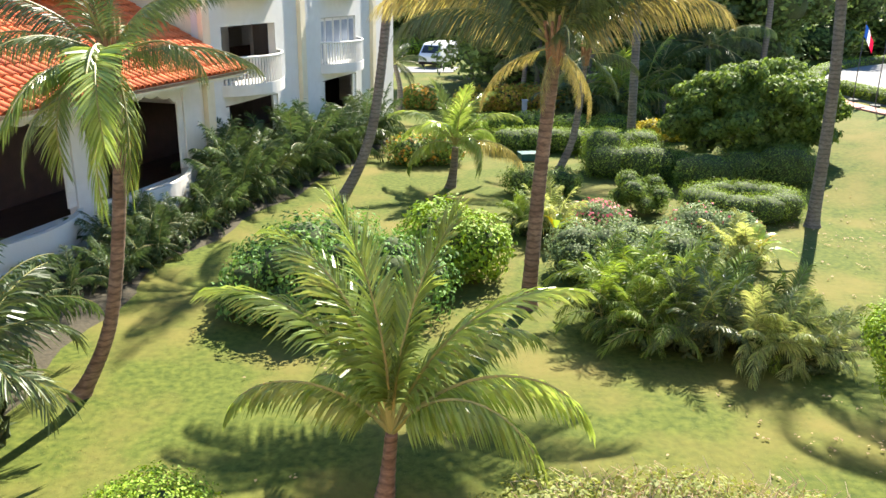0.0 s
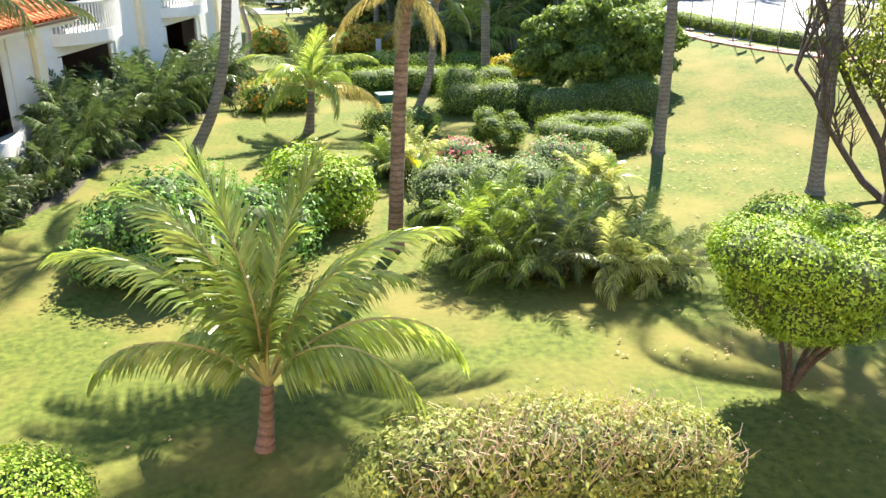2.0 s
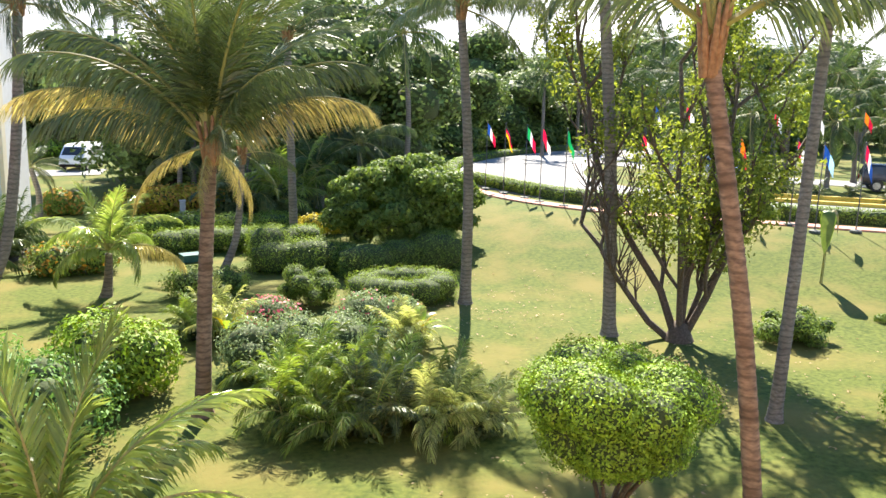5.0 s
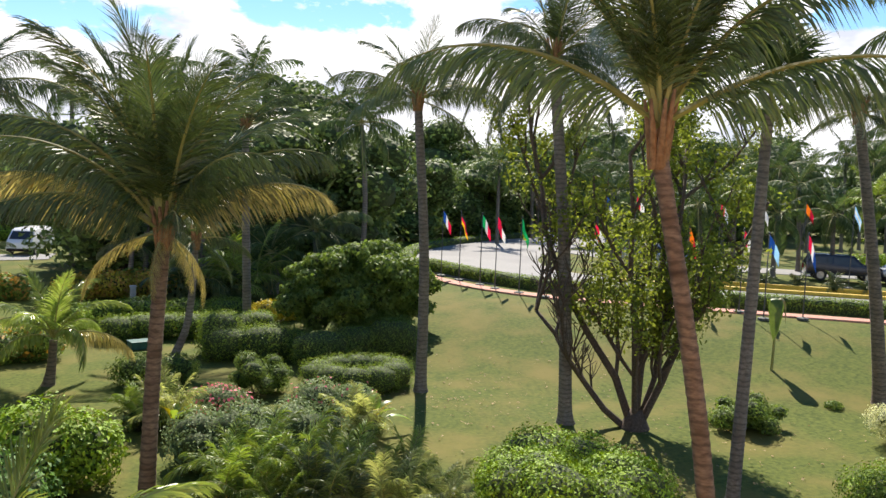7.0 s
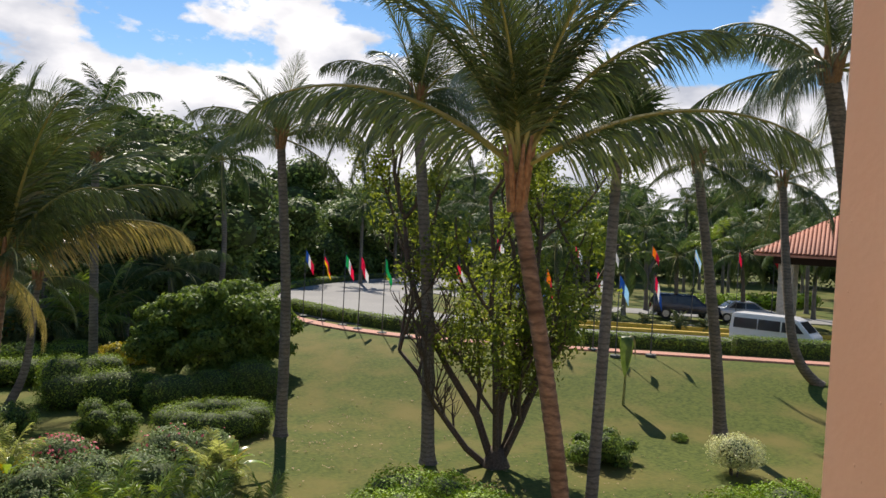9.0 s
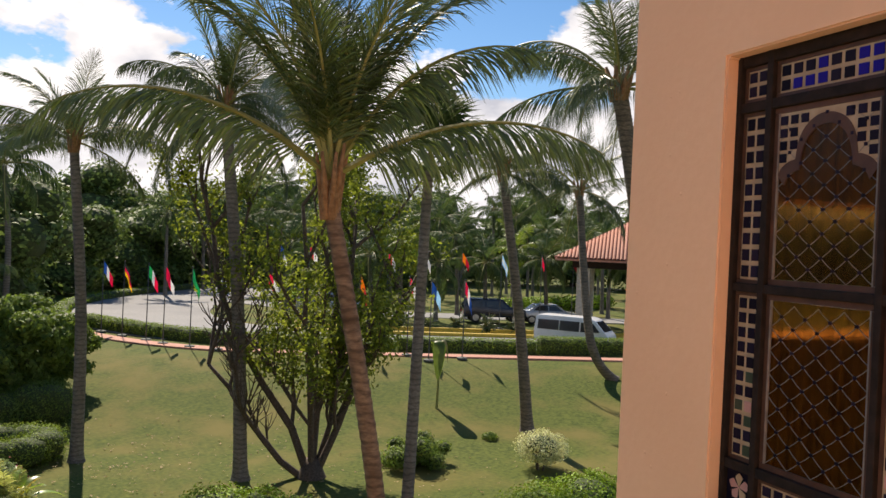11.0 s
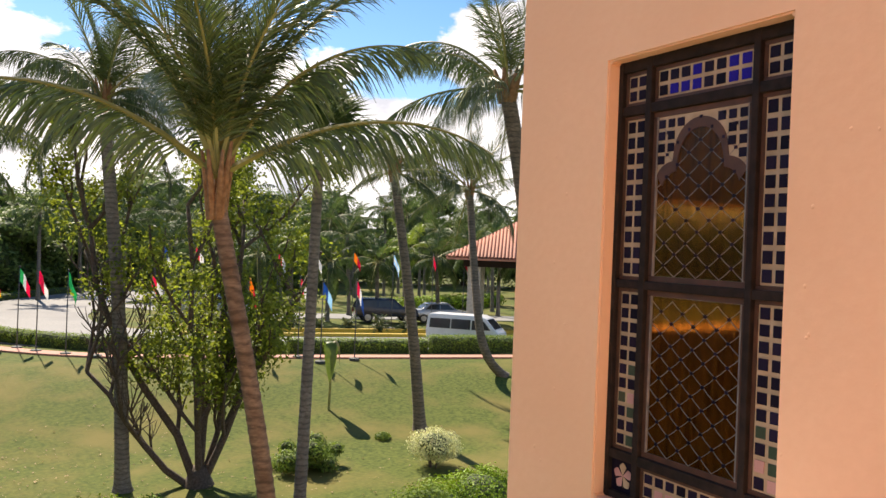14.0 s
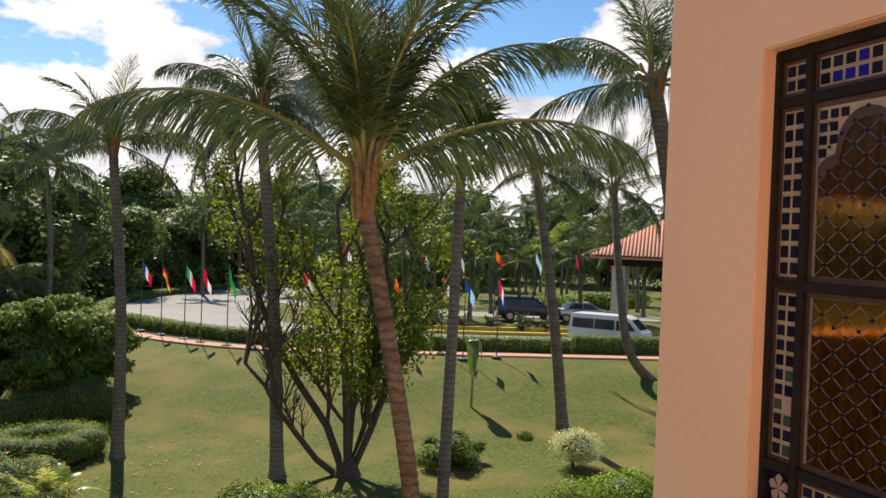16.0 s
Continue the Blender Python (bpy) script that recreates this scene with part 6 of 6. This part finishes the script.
# middle panels: amber glass, brown border, lead lattice with small dark bosses
gx0, gx1 = ux[3], ux[4]
gm = (gx0 + gx1) / 2
for za, zb in ((uz[3], uz[4]), (uz[5], uz[6])):
    part("amber_pane", box(gx0 + 0.018, YF + 0.009, za + 0.018, gx1 - 0.018, YF + 0.013, zb - 0.018), amb, win, "rippled amber glass")
    for q in ((gx0, za, gx1, za + 0.018), (gx0, zb - 0.018, gx1, zb), (gx0, za + 0.018, gx0 + 0.018, zb - 0.018), (gx1 - 0.018, za + 0.018, gx1, zb - 0.018)):
        part("border_pane", box(q[0] + 0.001, YF + 0.004, q[1] + 0.001, q[2] - 0.001, YF + 0.013, q[3] - 0.001), M_BROWNG, win)
    part("lead_edge", box(gx0 + 0.017, YF + 0.002, za + 0.017, gx0 + 0.021, YF + 0.010, zb - 0.017), M_LEAD, win)
    part("lead_edge", box(gx1 - 0.021, YF + 0.002, za + 0.017, gx1 - 0.017, YF + 0.010, zb - 0.017), M_LEAD, win)
    cw, ch = (gx1 - gx0 - 0.036) / 4, 0.066
    bm = bmesh.new()
    bosses = []
    rows = int((zb - za - 0.036) / (ch / 2)) + 1
    for j in range(rows):
        z = za + 0.018 + j * ch / 2
        for i in range(5):
            x = gx0 + 0.018 + (i + (0.5 if j % 2 else 0)) * cw
            if x > gx1 - 0.017:
                continue
            bosses.append((x, z))
            for sx in (-1, 1):
                xe, ze = x + sx * cw / 2, z + ch / 2
                if gx0 + 0.017 < xe < gx1 - 0.017 and ze < zb - 0.016:
                    mid = ((x + xe) / 2 + sx * cw * 0.03, (z + ze) / 2)
                    for (ax, az), (bx, bz) in (((x, z), mid), (mid, (xe, ze))):
                        d = Vector((bx - ax, 0, bz - az))
                        mm = Matrix.Translation(((ax + bx) / 2, YF + 0.007, (az + bz) / 2)) @ Vector((1, 0, 0)).rotation_difference(d).to_matrix().to_4x4() @ Matrix.Diagonal((d.length + 0.001, 0.003, 0.0013, 1))
                        bmesh.ops.create_cube(bm, size=1, matrix=mm)
    tagged(part("lead_lattice", bm, M_LEAD, win), kind="stuff")
    for x, z in bosses:
        if gx0 + 0.03 < x < gx1 - 0.03 and za + 0.03 < z < zb - 0.03:
            put("boss", SQ, None, win, Matrix.Translation((x, YF + 0.003, z)) @ Matrix.Diagonal((0.009, 0.006, 0.009, 1)))
# the brown trefoil arch and its pierced spandrels in the upper panel
zt = uz[6] - 0.018


def arch_line(x):
    """Height of the arch's outer line at x."""
    t = abs(x - gm) / ((gx1 - gx0) / 2 - 0.018)
    if t < 0.58:
        return zt - 0.015 - 0.105 + 0.105 * math.sqrt(max(0, 1 - (t / 0.60) ** 2))
    return zt - 0.135 - 0.055 + 0.055 * math.sqrt(max(0, 1 - ((t - 0.55) / 0.45) ** 2))


vs, fs, n = [], [], 48
for k in range(n + 1):
    x = gx0 + 0.02 + (gx1 - gx0 - 0.04) * k / n
    z = arch_line(x)
    inn = (gm + (x - gm) * 0.86, z - 0.03)
    vs += [(x, YF + 0.004, z), (inn[0], YF + 0.004, inn[1]), (x, YF + 0.012, z), (inn[0], YF + 0.012, inn[1])]
for k in range(n):
    a, b = 4 * k, 4 * k + 4
    fs += [(a, b, b + 1, a + 1), (a, a + 2, b + 2, b), (a + 1, b + 1, b + 3, a + 3)]
put("arch_band", mesh_of("arch_band", vs, fs), M_BROWNG, win, label="brown opal glass arch")
vs, fs = [], []
for k in range(n + 1):
    x = gx0 + 0.02 + (gx1 - gx0 - 0.04) * k / n
    vs += [(x, YF + 0.0065, arch_line(x)), (x, YF + 0.0065, zt)]
for k in range(n):
    fs.append((2 * k, 2 * k + 2, 2 * k + 3, 2 * k + 1))
put("spandrel", mesh_of("spandrel", vs, fs), M_PALEG, win, label="pale opal glass spandrel")
for i in range(9):
    for j in range(6):
        x, z = gx0 + 0.036 + i * (gx1 - gx0 - 0.072) / 8, zt - 0.022 - j * 0.036
        if z - 0.014 > arch_line(x) and z - 0.014 > arch_line(x + 0.013) and z - 0.014 > arch_line(x - 0.013):
            put("pane", SQ, None, win, Matrix.Translation((x, YF + 0.0035, z)) @ Matrix.Diagonal((0.025, 0.003, 0.025, 1)))

# lumps and chips in the plaster
rp = random.Random(6)
pv, pf = [], []
for k in range(46):
    x = rp.choice([rp.uniform(0.6, 1.29), rp.uniform(1.24, 1.31), rp.uniform(2.0, 2.44)])
    z = rp.uniform(6.1, 7.7)
    r = rp.uniform(0.0015, 0.006)
    o = len(pv)
    ring = [rp.uniform(0.7, 1.3) for _ in range(7)]
    pv.append((x, -r * 0.5, z))
    for i in range(7):
        pv.append((x + math.cos(i * 0.898) * r * ring[i], 0.0005, z + math.sin(i * 0.898) * r * ring[i] * 1.4))
    pf += [(o, o + 1 + i, o + 1 + (i + 1) % 7) for i in range(7)]
tagged(put("plaster_lump", mesh_of("plaster_lump", pv, pf, True), M_PEACH, None, WALL_M), "small raised plaster lumps on the peach wall", "plaster", kind="stuff")

# a room added behind the leaded window, lit from a far opening
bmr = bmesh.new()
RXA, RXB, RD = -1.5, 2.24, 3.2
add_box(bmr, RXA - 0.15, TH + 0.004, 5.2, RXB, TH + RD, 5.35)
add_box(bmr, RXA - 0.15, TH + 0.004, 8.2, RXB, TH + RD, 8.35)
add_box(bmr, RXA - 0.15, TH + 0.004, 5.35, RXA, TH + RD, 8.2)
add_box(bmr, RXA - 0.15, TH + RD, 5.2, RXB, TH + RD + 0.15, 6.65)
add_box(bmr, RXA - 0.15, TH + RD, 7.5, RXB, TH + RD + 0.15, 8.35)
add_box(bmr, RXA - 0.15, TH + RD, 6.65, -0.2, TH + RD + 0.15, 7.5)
# shade is put into the dark plaster; the openings shape the glow
rm = part("wall_inner_room", bmr, material("room shade plaster", (0.13, 0.09, 0.06), (0.17, 0.12, 0.08), 4, 0.8, 0.0), None, m=WALL_M)
tagged(rm, "unseen dark room added to shape the leaded window's glow", "wall", kind="structure")

# ---------------------------------------------------------------- the terrace on which the camera stands
# parapet
bm = box(-5.0, 0.42, 5.3, 2.05, 0.71, 6.3, 0.012)
pp = part("wall_parapet", bm, material("white parapet paint", (0.80, 0.80, 0.78), (0.84, 0.84, 0.82), 4, 0.6, 0.05), None)
tagged(pp, "white painted terrace parapet", "wall", kind="structure")
# unseen floor, kept pale so it bounces warm light onto the peach wall
fl = part("floor", box(-5.0, -3.0, 5.15, 1.6, 0.71, 5.3), material("pale bounce tile", (0.62, 0.48, 0.36), (0.70, 0.56, 0.43), 5, 0.5, 0.05), None)
tagged(fl, "unseen terrace floor, pale to bounce light onto the wall", "floor", kind="structure")
bk = part("wall_back", box(-5.2, -3.2, 0.0, -0.35, -3.0, 10.0), M_PEACH, None)
tagged(bk, "plain peach wall behind the terrace", "wall", kind="structure")
lw = part("wall_below", box(-5.0, 0.2, 0.0, 2.0, 0.5, 5.145), M_PEACH, None)
tagged(lw, "plain peach wall below the terrace", "wall", kind="structure")
wl_ = part("wall_west", box(-5.2, -2.998, 0.0, -5.002, 0.71, 10.0), M_PEACH, None)
tagged(wl_, "plain peach side wall of the terrace", "wall", kind="structure")


# ---------------------------------------------------------------- short grass and fallen leaves on the lawn
rg = np.random.RandomState(9)
n = 220000
az = np.radians(rg.uniform(-36, 66, n))
dd = 7.5 + 30 * rg.rand(n) ** 1.5
gx, gy = np.sin(az) * dd, np.cos(az) * dd
h = rg.uniform(0.006, 0.014, n)
w = 0.006 * (1 + dd / 22)
ang = rg.uniform(0, math.pi, n)
lean = rg.normal(size=(n, 2)) * 0.045
zz = np.array([ground_height(a, b) for a, b in zip(gx, gy)]) - 0.005
vv = np.empty((n, 3, 3))
vv[:, 0] = np.stack([gx - np.cos(ang) * w, gy - np.sin(ang) * w, zz], 1)
vv[:, 1] = np.stack([gx + np.cos(ang) * w, gy + np.sin(ang) * w, zz], 1)
vv[:, 2] = np.stack([gx + lean[:, 0], gy + lean[:, 1], zz + h], 1)
me = bpy.data.meshes.new("grass")
me.vertices.add(3 * n)
me.vertices.foreach_set("co", vv.astype(np.float32).ravel())
me.loops.add(3 * n)
me.loops.foreach_set("vertex_index", np.arange(3 * n, dtype=np.int32))
me.polygons.add(n)
me.polygons.foreach_set("loop_start", np.arange(0, 3 * n, 3, dtype=np.int32))
me.polygons.foreach_set("loop_total", np.full(n, 3, dtype=np.int32))
me.update()
tagged(put("grass", me, material("grass blade", (0.058, 0.090, 0.013), (0.108, 0.140, 0.023), 9, 0.7, 0.0, c3=(0.168, 0.148, 0.040), big=0.33, trans=0.15, island=0.18, spec=0.2)), "short mown grass blades over the lawn", "grass", kind="stuff")
lf = []
for cx, cy, r, k in ((12.8, 24.0, 5.0, 260), (17.5, 21.5, 4.0, 120), (7.4, 10.2, 3.0, 170), (13.0, 17.0, 4.0, 160), (10.5, 22.0, 3.0, 80), (0.0, 12.0, 5.0, 40), (18, 17, 4, 120), (15.5, 13.5, 3.0, 80)):
    for _ in range(k):
        x, y = cx + rg.normal() * r * 0.5, cy + rg.normal() * r * 0.5
        lf.append((x, y, ground_height(x, y) + 0.05, 0.06, 0.06, 0.012))
tagged(put("fallen_leaf", quads_mesh("fallen_leaf", leaf_cloud(lf, 1100, 0.075, 3, 0.2, 0.6, 3.0)), M_DRY), "scattered dry fallen leaves on the lawn", "leaves", kind="stuff")
